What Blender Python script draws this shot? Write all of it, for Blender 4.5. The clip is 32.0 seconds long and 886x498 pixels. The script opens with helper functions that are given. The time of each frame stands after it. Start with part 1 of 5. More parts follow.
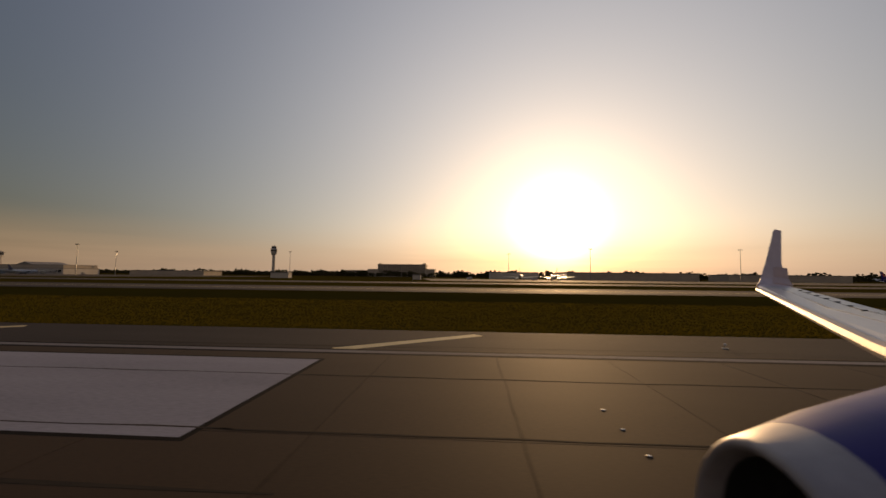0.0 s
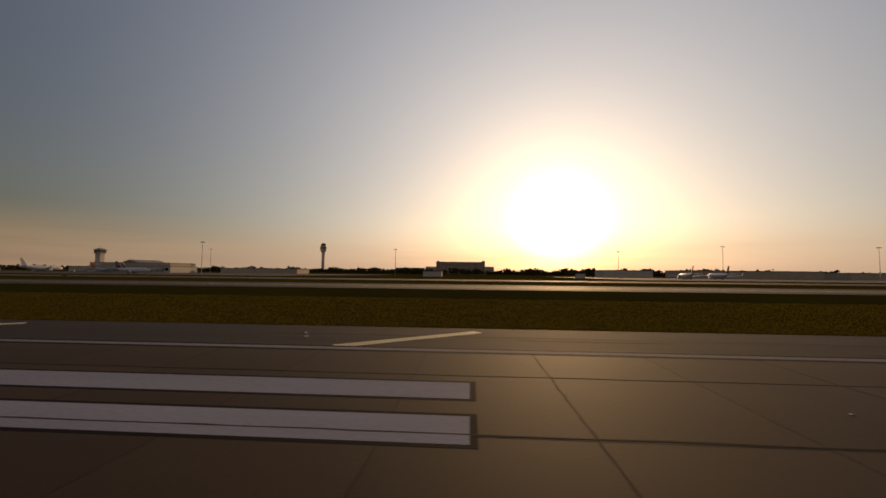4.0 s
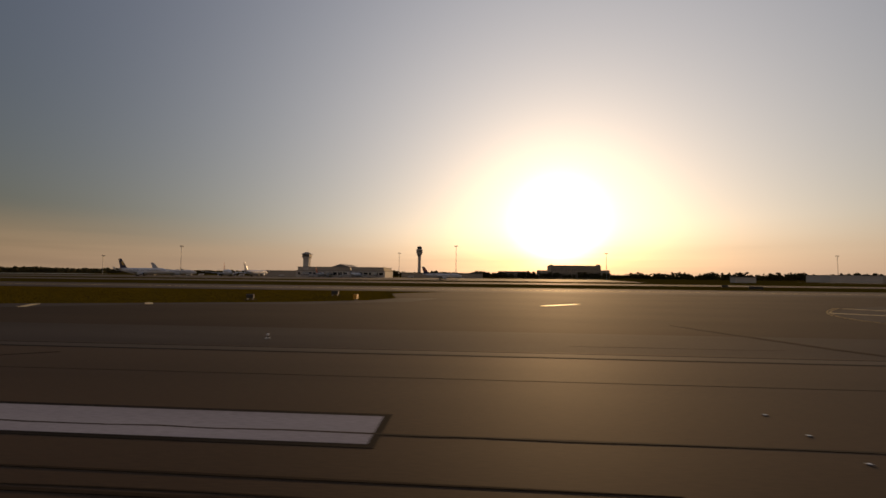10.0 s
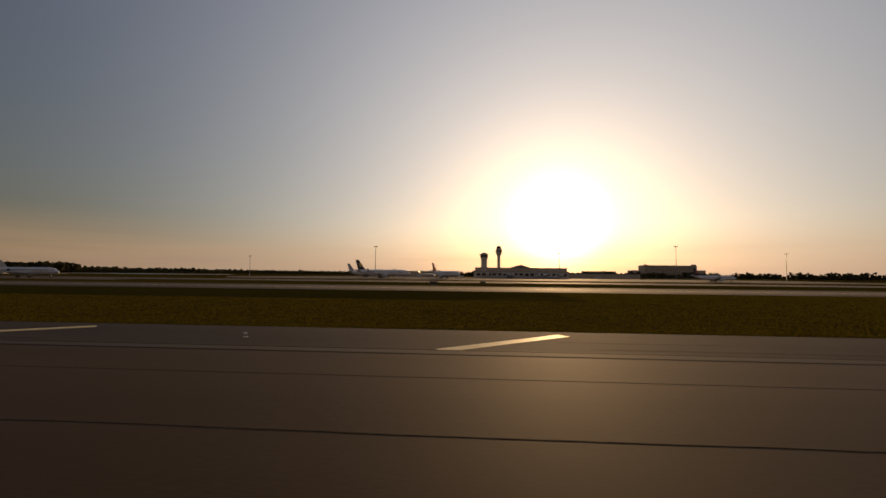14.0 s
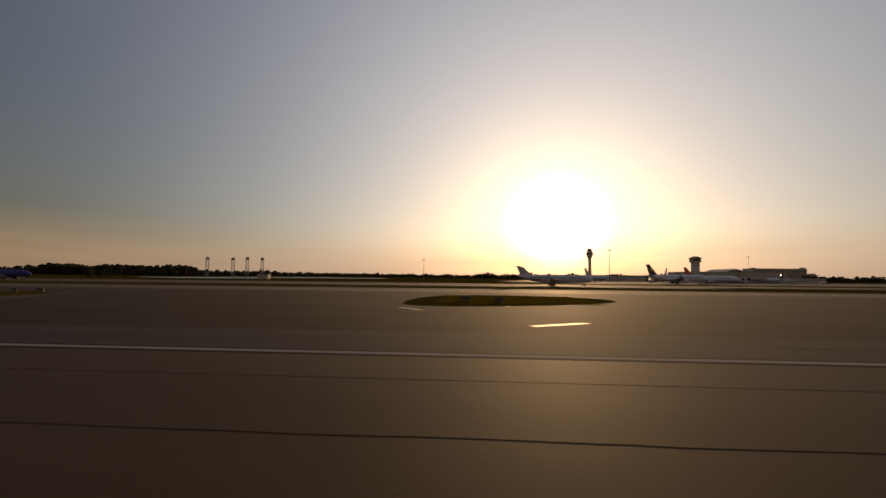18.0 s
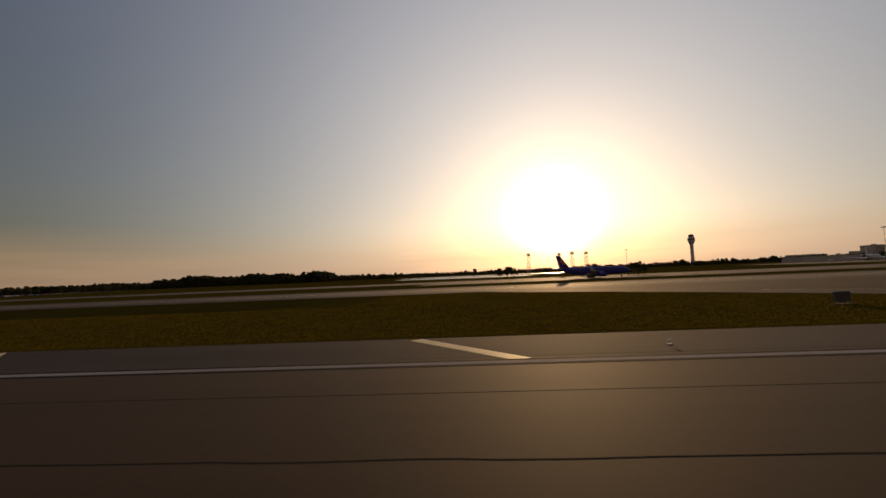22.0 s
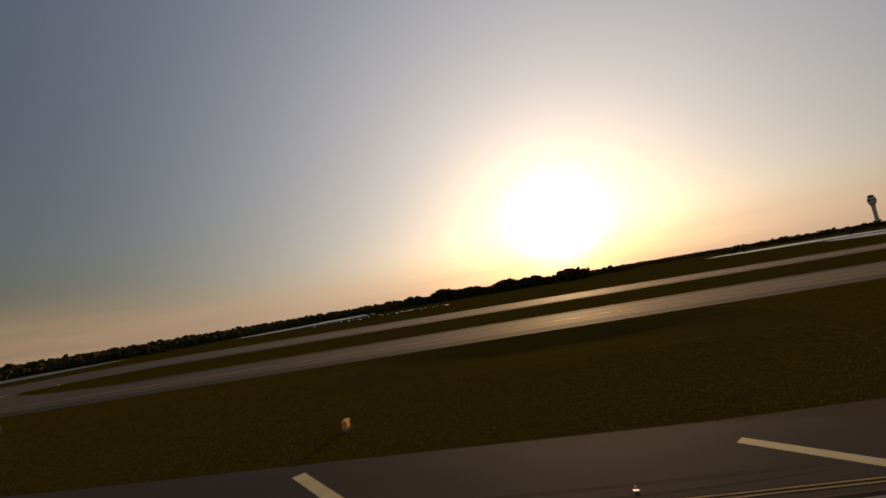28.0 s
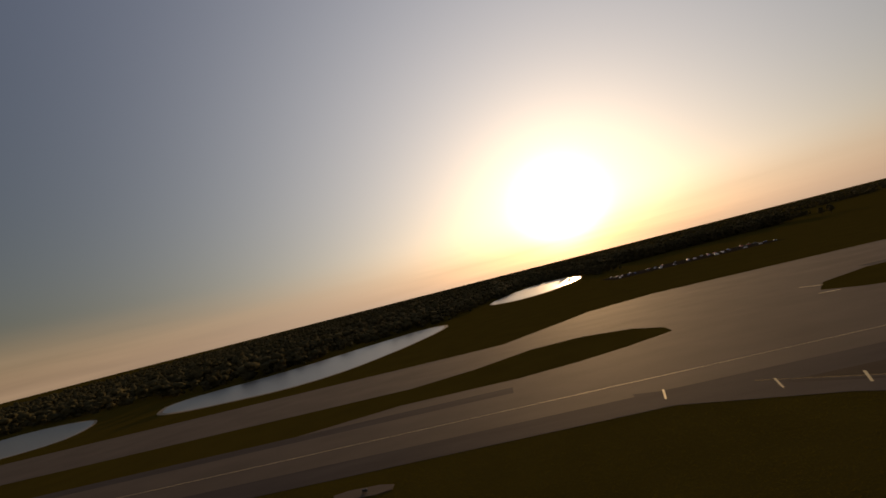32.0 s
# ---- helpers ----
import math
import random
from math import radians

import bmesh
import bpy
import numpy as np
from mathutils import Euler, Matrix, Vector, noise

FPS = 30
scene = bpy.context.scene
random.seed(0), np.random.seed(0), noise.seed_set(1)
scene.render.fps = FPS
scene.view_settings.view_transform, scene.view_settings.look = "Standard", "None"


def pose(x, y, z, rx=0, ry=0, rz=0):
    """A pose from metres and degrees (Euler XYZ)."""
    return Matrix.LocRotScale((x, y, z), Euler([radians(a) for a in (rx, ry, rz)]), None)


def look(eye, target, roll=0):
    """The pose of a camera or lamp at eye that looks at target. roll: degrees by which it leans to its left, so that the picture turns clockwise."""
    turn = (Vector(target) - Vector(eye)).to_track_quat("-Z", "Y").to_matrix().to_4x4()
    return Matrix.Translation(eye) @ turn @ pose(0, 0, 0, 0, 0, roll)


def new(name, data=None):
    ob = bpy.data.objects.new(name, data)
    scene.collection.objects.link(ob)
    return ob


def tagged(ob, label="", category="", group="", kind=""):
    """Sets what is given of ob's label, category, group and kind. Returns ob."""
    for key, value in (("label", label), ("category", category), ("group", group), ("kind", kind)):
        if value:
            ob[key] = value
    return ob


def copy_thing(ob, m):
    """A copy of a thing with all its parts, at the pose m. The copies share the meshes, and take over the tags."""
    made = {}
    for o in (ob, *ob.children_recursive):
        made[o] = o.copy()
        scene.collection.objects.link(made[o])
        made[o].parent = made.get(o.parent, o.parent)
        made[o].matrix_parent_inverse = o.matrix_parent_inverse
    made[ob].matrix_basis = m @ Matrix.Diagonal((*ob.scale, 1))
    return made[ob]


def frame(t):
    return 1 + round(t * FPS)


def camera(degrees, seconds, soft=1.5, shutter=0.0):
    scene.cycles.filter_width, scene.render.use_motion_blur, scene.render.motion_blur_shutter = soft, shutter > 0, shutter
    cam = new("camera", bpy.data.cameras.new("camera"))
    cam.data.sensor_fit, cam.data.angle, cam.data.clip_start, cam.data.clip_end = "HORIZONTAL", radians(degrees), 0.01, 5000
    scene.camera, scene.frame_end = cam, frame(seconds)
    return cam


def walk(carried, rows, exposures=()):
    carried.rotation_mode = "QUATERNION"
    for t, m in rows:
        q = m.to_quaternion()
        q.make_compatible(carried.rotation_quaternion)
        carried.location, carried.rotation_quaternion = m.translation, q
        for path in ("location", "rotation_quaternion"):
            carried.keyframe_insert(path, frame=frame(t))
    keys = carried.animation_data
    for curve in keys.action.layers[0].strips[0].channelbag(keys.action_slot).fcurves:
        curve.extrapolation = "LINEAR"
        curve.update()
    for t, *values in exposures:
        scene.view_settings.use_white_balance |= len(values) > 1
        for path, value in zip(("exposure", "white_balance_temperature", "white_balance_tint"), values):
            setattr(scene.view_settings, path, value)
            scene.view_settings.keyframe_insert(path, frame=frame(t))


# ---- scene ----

# An airfield at sunset, passed by a jet on its take-off run. All lengths below are true metres
# of the airfield; K shrinks the whole field evenly, so that the run stays within a walkable pace.
# s: metres along the runway, q: metres to the side of its centre line, z: up.
K = 0.466
S0 = 1300.0


def W(s, q, z=0.0):
    return Vector(((S0 - s) * K, q * K, z * K))


# ---- camera ----
cam = camera(94.6, 32.0, soft=1.6, shutter=0.05)
RUN = (5.780067784e-09, 2.532625415e-08, -3.422873566e-05, 0.001278431212, -0.02105580606, 1.210989655, 35.21773785, 304.1161576)


def run_at(t):
    v = 0.0
    for c in RUN:
        v = v * t + c
    return v


# seconds, turn, pitch, lean (degrees), eye height
ATTITUDE = (
    (0, 3.84, 3.75, -0.63, 3.90), (0.5, 3.84, 3.46, -0.62, 3.90), (1, 3.84, 3.62, -0.62, 3.90), (1.5, 3.84, 3.36, -0.61, 3.90),
    (2, 3.84, 3.36, -0.62, 3.90), (2.5, 3.84, 3.16, -0.61, 3.90), (3, 3.84, 3.28, -0.61, 3.90), (3.5, 3.84, 3.34, -0.62, 3.90),
    (4.5, 3.84, 3.33, -0.61, 3.90), (5.5, 3.84, 3.32, -0.61, 3.90), (6, 3.84, 3.35, -0.61, 3.90), (6.5, 3.84, 3.40, -0.62, 3.90),
    (7, 3.84, 3.52, -0.62, 3.90), (8, 3.84, 3.59, -0.62, 3.90), (9, 3.84, 3.62, -0.62, 3.90), (10, 3.84, 3.70, -0.63, 3.90),
    (11, 3.84, 3.76, -0.63, 3.90), (11.5, 3.84, 3.74, -0.63, 3.90), (12, 3.84, 3.78, -0.63, 3.90), (12.5, 3.84, 3.58, -0.62, 3.90),
    (13, 3.84, 3.58, -0.62, 3.90), (13.5, 3.84, 3.68, -0.63, 3.90), (14, 3.84, 3.58, -0.62, 3.90), (14.5, 3.84, 3.50, -0.62, 3.90),
    (15.5, 3.84, 3.58, -0.62, 3.90), (16.5, 3.82, 3.76, -0.63, 3.90), (17, 3.80, 3.82, -0.63, 3.90), (17.5, 3.76, 3.80, -0.63, 3.90),
    (18, 3.70, 3.88, -0.62, 3.90), (18.5, 3.60, 3.84, -0.57, 3.92), (19, 3.50, 3.70, -0.42, 3.95), (19.5, 3.50, 3.60, -0.24, 3.99),
    (20, 3.60, 3.71, -0.08, 4.03), (20.5, 3.70, 3.80, 0.20, 4.10), (21, 3.70, 3.79, 0.83, 4.22), (21.5, 3.59, 3.69, 1.64, 4.36),
    (22, 3.49, 3.58, 2.42, 4.45), (22.5, 3.47, 3.43, 3.09, 4.60), (23, 3.49, 3.36, 3.90, 4.72), (23.5, 3.57, 3.26, 4.65, 4.92),
    (24, 3.76, 3.28, 5.42, 5.08), (24.5, 3.94, 3.82, 6.22, 5.35), (25, 3.93, 4.11, 6.98, 5.65), (25.5, 3.87, 4.45, 7.50, 6.10),
    (26.5, 3.97, 5.30, 8.45, 8.00), (27.5, 4.06, 6.10, 9.20, 10.50), (28, 4.04, 6.36, 9.50, 12.00), (28.5, 4.06, 6.40, 9.90, 13.70),
    (29, 4.11, 6.18, 10.48, 15.70), (29.5, 4.25, 5.68, 11.07, 18.07), (30, 4.46, 5.37, 11.70, 20.60), (30.5, 4.69, 5.05, 12.48, 23.60),
    (31, 4.84, 4.90, 13.22, 27.30), (31.5, 4.89, 5.25, 13.79, 31.60), (32, 4.94, 5.40, 14.30, 36.30))


def attitude_at(t):
    for a, b in zip(ATTITUDE, ATTITUDE[1:]):
        if t <= b[0]:
            m = (t - a[0]) / (b[0] - a[0])
            return [u + (v - u) * m for u, v in zip(a[1:], b[1:])]
    return ATTITUDE[-1][1:]


rows = []
for i in range(65):
    t = i * 0.5
    turn, pitch, lean, eye_z = attitude_at(t)
    e = W(run_at(t), 1.58, eye_z)
    rows.append((t, pose(e.x, e.y, e.z, 90 + pitch, 0, turn) @ pose(0, 0, 0, 0, 0, -lean)))
walk(cam, rows, exposures=((0, 0.0, 7900, 20), (32, 0.0, 7900, 20)))

# ---- world, sun, exposure ----
SUN_AZ, SUN_EL = radians(12.0), radians(7.1)
SUN_DIR = Vector((math.sin(SUN_AZ) * math.cos(SUN_EL), math.cos(SUN_AZ) * math.cos(SUN_EL), math.sin(SUN_EL)))
world = bpy.data.worlds.new("evening_sky")
scene.world = world
world.use_nodes = True
wt = world.node_tree
wt.nodes.clear()


def wnode(kind, **kw):
    n = wt.nodes.new(kind)
    for key, value in kw.items():
        if key == "operation":
            n.operation = value
        elif key == "blend":
            n.data_type, n.blend_type = "RGBA", value
    return n


sky = wnode("ShaderNodeTexSky")
sky.sky_type, sky.sun_disc = "NISHITA", False
sky.sun_elevation, sky.sun_rotation = SUN_EL, SUN_AZ
sky.air_density, sky.dust_density, sky.ozone_density = 1.25, 1.6, 2.0
tc = wnode("ShaderNodeTexCoord")
dot = wnode("ShaderNodeVectorMath", operation="DOT_PRODUCT")
norm = wnode("ShaderNodeVectorMath", operation="NORMALIZE")
wt.links.new(tc.outputs["Generated"], norm.inputs[0])
wt.links.new(norm.outputs[0], dot.inputs[0])
dot.inputs[1].default_value = SUN_DIR
clamp = wnode("ShaderNodeMath", operation="MAXIMUM")
clamp.inputs[1].default_value = 0.0
wt.links.new(dot.outputs["Value"], clamp.inputs[0])
skybg = wnode("ShaderNodeBackground")
skybg.inputs["Strength"].default_value = 0.042
wt.links.new(sky.outputs[0], skybg.inputs["Color"])
last = skybg
# the sun's aureole in the hazy evening air
for power, strength, colour in ((480, 5.0, (1.0, 0.95, 0.78)), (60, 0.14, (0.88, 0.96, 0.98)), (20, 0.04, (0.88, 0.95, 0.90)), (4.5, 0.45, (0.865, 0.92, 0.86)), (2.0, 0.125, (0.59, 0.80, 1.27))):
    pw = wnode("ShaderNodeMath", operation="POWER")
    pw.inputs[1].default_value = power
    wt.links.new(clamp.outputs[0], pw.inputs[0])
    ml = wnode("ShaderNodeMath", operation="MULTIPLY")
    ml.inputs[1].default_value = strength
    wt.links.new(pw.outputs[0], ml.inputs[0])
    bg = wnode("ShaderNodeBackground")
    bg.inputs["Color"].default_value = (*colour, 1)
    wt.links.new(ml.outputs[0], bg.inputs["Strength"])
    add = wnode("ShaderNodeAddShader")
    wt.links.new(last.outputs[0], add.inputs[0])
    wt.links.new(bg.outputs[0], add.inputs[1])
    last = add
# the unseen sky opposite the sun: a rosy glow added to fill backlit faces
back = wnode("ShaderNodeMath", operation="MULTIPLY")
back.inputs[1].default_value = -0.17
wt.links.new(dot.outputs["Value"], back.inputs[0])
glow = wnode("ShaderNodeMath", operation="MAXIMUM")
glow.inputs[1].default_value = 0.0
wt.links.new(back.outputs[0], glow.inputs[0])
bg = wnode("ShaderNodeBackground")
bg.inputs["Color"].default_value = (1.0, 0.74, 0.58, 1)
wt.links.new(glow.outputs[0], bg.inputs["Strength"])
add = wnode("ShaderNodeAddShader")
wt.links.new(last.outputs[0], add.inputs[0])
wt.links.new(bg.outputs[0], add.inputs[1])
last = add
# the blue of the upper sky
split = wnode("ShaderNodeSeparateXYZ")
wt.links.new(norm.outputs[0], split.inputs[0])
high = wnode("ShaderNodeMath", operation="MULTIPLY")
high.inputs[1].default_value = 0.10
wt.links.new(split.outputs["Z"], high.inputs[0])
above = wnode("ShaderNodeMath", operation="MAXIMUM")
above.inputs[1].default_value = 0.0
wt.links.new(high.outputs[0], above.inputs[0])
bg = wnode("ShaderNodeBackground")
bg.inputs["Color"].default_value = (0.50, 0.72, 1.30, 1)
wt.links.new(above.outputs[0], bg.inputs["Strength"])
add = wnode("ShaderNodeAddShader")
wt.links.new(last.outputs[0], add.inputs[0])
wt.links.new(bg.outputs[0], add.inputs[1])
last = add
# thin layered haze that lies along the horizon
low = wnode("ShaderNodeMapRange")
low.interpolation_type = "SMOOTHSTEP"
for i, value in ((1, 0.0), (2, 0.13), (3, 1.0), (4, 0.0)):
    low.inputs[i].default_value = value
wt.links.new(split.outputs["Z"], low.inputs[0])
squash = wnode("ShaderNodeMapping")
squash.inputs["Scale"].default_value = (2.5, 2.5, 45.0)
wt.links.new(norm.outputs[0], squash.inputs["Vector"])
streaks = wnode("ShaderNodeTexNoise")
streaks.inputs["Scale"].default_value, streaks.inputs["Detail"].default_value = 1.0, 5.0
wt.links.new(squash.outputs[0], streaks.inputs["Vector"])
cover = wnode("ShaderNodeMapRange")
for i, value in ((1, 0.30), (2, 0.70), (3, 0.42), (4, 0.64)):
    cover.inputs[i].default_value = value
wt.links.new(streaks.outputs["Fac"], cover.inputs[0])
haze = wnode("ShaderNodeMath", operation="MULTIPLY")
wt.links.new(low.outputs[0], haze.inputs[0])
wt.links.new(cover.outputs[0], haze.inputs[1])
haze_bg = wnode("ShaderNodeBackground")
haze_bg.inputs["Color"].default_value, haze_bg.inputs["Strength"].default_value = (0.78, 0.59, 0.40, 1), 0.62
veil = wnode("ShaderNodeMixShader")
wt.links.new(haze.outputs[0], veil.inputs[0])
wt.links.new(last.outputs[0], veil.inputs[1])
wt.links.new(haze_bg.outputs[0], veil.inputs[2])
last = veil
wout = wnode("ShaderNodeOutputWorld")
wt.links.new(last.outputs[0], wout.inputs["Surface"])

sun_data = bpy.data.lights.new("sun", "SUN")
sun_data.energy, sun_data.angle, sun_data.color = 2.85, radians(0.55), (1.0, 0.68, 0.35)
sun = new("sun", sun_data)
sun.matrix_world = look((0, 0, 50), Vector((0, 0, 50)) - SUN_DIR)


# ---- materials ----
def material(name, c1, c2, rough=0.8, size=2.0, fine=0.15, bump=0.2, metal=0.0, spread=0.5, stretch=(1, 1, 1), per=0.0, spec=0.5, thin=0.0):
    """Two noises, large stains and fine grain, mix c1 and c2. size, fine: metres of the field.
    per: how far pieces differ. thin: the share of light that shines through."""
    m = bpy.data.materials.new(name)
    m.use_nodes = True
    nt = m.node_tree
    b = nt.nodes["Principled BSDF"]
    co = nt.nodes.new("ShaderNodeTexCoord")
    mp = nt.nodes.new("ShaderNodeMapping")
    mp.inputs["Scale"].default_value = stretch
    nt.links.new(co.outputs["Object"], mp.inputs["Vector"])
    n1, n2 = nt.nodes.new("ShaderNodeTexNoise"), nt.nodes.new("ShaderNodeTexNoise")
    n1.inputs["Scale"].default_value, n1.inputs["Detail"].default_value = 1 / (size * K), 6
    n2.inputs["Scale"].default_value, n2.inputs["Detail"].default_value = 1 / (fine * K), 4
    mx = nt.nodes.new("ShaderNodeMath")
    mx.operation = "ADD"
    half = nt.nodes.new("ShaderNodeMath")
    half.operation = "MULTIPLY_ADD"
    half.inputs[1].default_value, half.inputs[2].default_value = 0.5, 0.0
    for n in (n1, n2):
        nt.links.new(mp.outputs[0], n.inputs["Vector"])
    nt.links.new(n1.outputs["Fac"], mx.inputs[0])
    nt.links.new(n2.outputs["Fac"], mx.inputs[1])
    nt.links.new(mx.outputs[0], half.inputs[0])
    ramp = nt.nodes.new("ShaderNodeValToRGB")
    ramp.color_ramp.elements[0].position, ramp.color_ramp.elements[1].position = 0.5 - spread / 2.4, 0.5 + spread / 2.4
    ramp.color_ramp.elements[0].color, ramp.color_ramp.elements[1].color = (*c1, 1), (*c2, 1)
    nt.links.new(half.outputs[0], ramp.inputs[0])
    colour = ramp.outputs[0]
    if per:
        info = nt.nodes.new("ShaderNodeObjectInfo" if per > 0 else "ShaderNodeNewGeometry")
        src = info.outputs["Random"] if per > 0 else info.outputs["Random Per Island"]
        mr = nt.nodes.new("ShaderNodeMapRange")
        mr.inputs["To Min"].default_value, mr.inputs["To Max"].default_value = 1 - abs(per), 1 + abs(per)
        nt.links.new(src, mr.inputs["Value"])
        hs = nt.nodes.new("ShaderNodeHueSaturation")
        nt.links.new(mr.outputs[0], hs.inputs["Value"])
        nt.links.new(colour, hs.inputs["Color"])
        colour = hs.outputs[0]
    nt.links.new(colour, b.inputs["Base Color"])
    b.inputs["Metallic"].default_value = metal
    b.inputs["Specular IOR Level"].default_value = spec
    mr2 = nt.nodes.new("ShaderNodeMapRange")
    mr2.inputs["To Min"].default_value, mr2.inputs["To Max"].default_value = max(0.02, rough - 0.08), min(1, rough + 0.08)
    nt.links.new(n2.outputs["Fac"], mr2.inputs["Value"])
    nt.links.new(mr2.outputs[0], b.inputs["Roughness"])
    if bump:
        bp = nt.nodes.new("ShaderNodeBump")
        bp.inputs["Strength"].default_value, bp.inputs["Distance"].default_value = bump, fine * K * 0.5
        nt.links.new(n2.outputs["Fac"], bp.inputs["Height"])
        nt.links.new(bp.outputs[0], b.inputs["Normal"])
    if thin:
        tra, mix = nt.nodes.new("ShaderNodeBsdfTranslucent"), nt.nodes.new("ShaderNodeMixShader")
        mix.inputs[0].default_value = thin
        nt.links.new(colour, tra.inputs["Color"])
        nt.links.new(b.outputs[0], mix.inputs[1])
        nt.links.new(tra.outputs[0], mix.inputs[2])
        nt.links.new(mix.outputs[0], nt.nodes["Material Output"].inputs["Surface"])
    return m


GRASS = material("grass", (0.040, 0.030, 0.0055), (0.062, 0.046, 0.008), 0.98, 16, 0.5, 0.3, spread=0.6, spec=0.0)
# concrete, asphalt and crossing base colours carry the sun's warm veil as brown
CONCRETE = material("runway_concrete", (0.034, 0.0203, 0.0113), (0.066, 0.0405, 0.0230), 0.82, 5, 0.06, 0.05, per=0.09, stretch=(0.35, 1, 1), spec=0.11)
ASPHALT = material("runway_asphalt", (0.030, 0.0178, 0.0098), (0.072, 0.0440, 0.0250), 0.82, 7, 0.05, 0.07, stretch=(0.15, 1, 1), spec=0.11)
SHOULDER = material("shoulder_asphalt", (0.028, 0.0225, 0.0200), (0.062, 0.0505, 0.0450), 0.9, 6, 0.06, 0.2, stretch=(0.2, 1, 1), spec=0.07)
CROSSING = material("crossing_pavement", (0.022, 0.0142, 0.0090), (0.052, 0.0345, 0.0225), 0.9, 9, 0.06, 0.2, stretch=(0.4, 1, 1), spec=0.06)
TAXIWAY = material("taxiway_concrete", (0.052, 0.038, 0.027), (0.100, 0.076, 0.055), 0.85, 12, 0.08, 0.1, stretch=(0.5, 1, 1), spec=0.11)
WHITE_PAINT = material("white_runway_paint", (0.19, 0.18, 0.20), (0.33, 0.32, 0.35), 0.9, 3, 0.06, 0.1, stretch=(0.2, 1, 1), spec=0.06)
EDGE_PAINT = material("white_edge_paint", (0.13, 0.118, 0.118), (0.27, 0.25, 0.25), 0.9, 3, 0.06, 0.1, stretch=(0.2, 1, 1), spec=0.06)
WORN_PAINT = material("worn_white_paint", (0.035, 0.027, 0.022), (0.080, 0.066, 0.056), 0.85, 3, 0.06, 0.1, stretch=(0.1, 1, 1), spec=0.1)
LETTER_PAINT = material("white_letter_paint", (0.42, 0.38, 0.35), (0.58, 0.53, 0.50), 0.9, 1.5, 0.06, 0.1, spec=0.06)
YELLOW_PAINT = material("yellow_paint", (0.44, 0.335, 0.14), (0.65, 0.52, 0.27), 0.62, 1.5, 0.06, 0.1, spec=0.3)
DULL_YELLOW = material("worn_yellow_paint", (0.20, 0.14, 0.06), (0.42, 0.31, 0.14), 0.9, 1.5, 0.06, 0.1, spec=0.06)
BLACK_PAINT = material("black_paint", (0.006, 0.005, 0.005), (0.018, 0.015, 0.013), 0.95, 2, 0.06, 0.1, spec=0.05)
RED_PAINT = material("red_paint", (0.070, 0.022, 0.015), (0.110, 0.034, 0.025), 0.9, 1.5, 0.06, 0.1, spec=0.06)
RUBBER = material("tyre_rubber", (0.012, 0.0078, 0.0050), (0.036, 0.024, 0.015), 0.98, 3, 0.08, 0.1, stretch=(0.2, 1, 1), spec=0.05)
FAINT_RUBBER = material("faint_rubber", (0.016, 0.012, 0.009), (0.040, 0.030, 0.021), 0.95, 2, 0.08, 0.1, stretch=(0.15, 1, 1), spec=0.1)
SEAM = material("asphalt_seam", (0.024, 0.0145, 0.0082), (0.050, 0.031, 0.0180), 0.85, 3, 0.1, 0.1, stretch=(0.15, 1, 1), spec=0.10)
WATER = material("lake_water", (0.045, 0.047, 0.044), (0.065, 0.068, 0.062), 0.34, 40, 1.5, 0.04, spec=0.9)
PARKING = material("car_park_asphalt", (0.018, 0.014, 0.010), (0.034, 0.027, 0.020), 1.0, 6, 0.2, 0.1, spec=0.0)
BANK = material("sandy_bank", (0.16, 0.13, 0.09), (0.28, 0.23, 0.16), 0.95, 6, 0.3, 0.4, spec=0.1)
FOLIAGE = material("foliage", (0.055, 0.052, 0.024), (0.120, 0.108, 0.056), 0.95, 3, 0.5, 0.6, per=-0.15, spec=0.03, thin=0.5)
BARK = material("bark", (0.05, 0.035, 0.022), (0.12, 0.09, 0.06), 0.95, 0.8, 0.1, 0.5, spec=0.1)
WALL = material("pale_concrete_wall", (0.42, 0.385, 0.35), (0.55, 0.51, 0.46), 0.85, 8, 0.3, 0.1)
DARK_WALL = material("tan_wall", (0.32, 0.27, 0.22), (0.44, 0.38, 0.31), 0.85, 8, 0.3, 0.1)
ROOF = material("grey_roof", (0.14, 0.13, 0.125), (0.24, 0.225, 0.21), 0.8, 6, 0.3, 0.1)
DARK_GLASS = material("dark_window_glass", (0.012, 0.014, 0.017), (0.03, 0.033, 0.038), 0.12, 4, 0.5, 0.0)
STEEL = material("galvanised_steel", (0.20, 0.20, 0.20), (0.36, 0.36, 0.36), 0.45, 2, 0.1, 0.1, metal=0.8)
DARK_STEEL = material("dark_steel", (0.045, 0.045, 0.047), (0.10, 0.10, 0.10), 0.55, 2, 0.1, 0.1, metal=0.4)
LAMP_GLASS = material("lamp_glass", (0.70, 0.70, 0.68), (0.86, 0.86, 0.84), 0.15, 1, 0.1, 0.0)
SIGN_FACE = material("black_sign_face", (0.015, 0.015, 0.015), (0.035, 0.035, 0.035), 0.5, 1, 0.1, 0.05)
SIGN_ORANGE = material("yellow_sign_panel", (0.42, 0.19, 0.015), (0.56, 0.27, 0.03), 0.6, 1, 0.1, 0.05)
signal = SIGN_ORANGE.node_tree.nodes["Principled BSDF"]  # faint emission added to keep the panel's shaded face orange
signal.inputs["Emission Color"].default_value, signal.inputs["Emission Strength"].default_value = (1.0, 0.50, 0.08, 1), 0.008
WHITE_SKIN = material("white_aircraft_paint", (0.56, 0.56, 0.58), (0.70, 0.70, 0.72), 0.5, 3, 0.4, 0.02, spec=0.3)
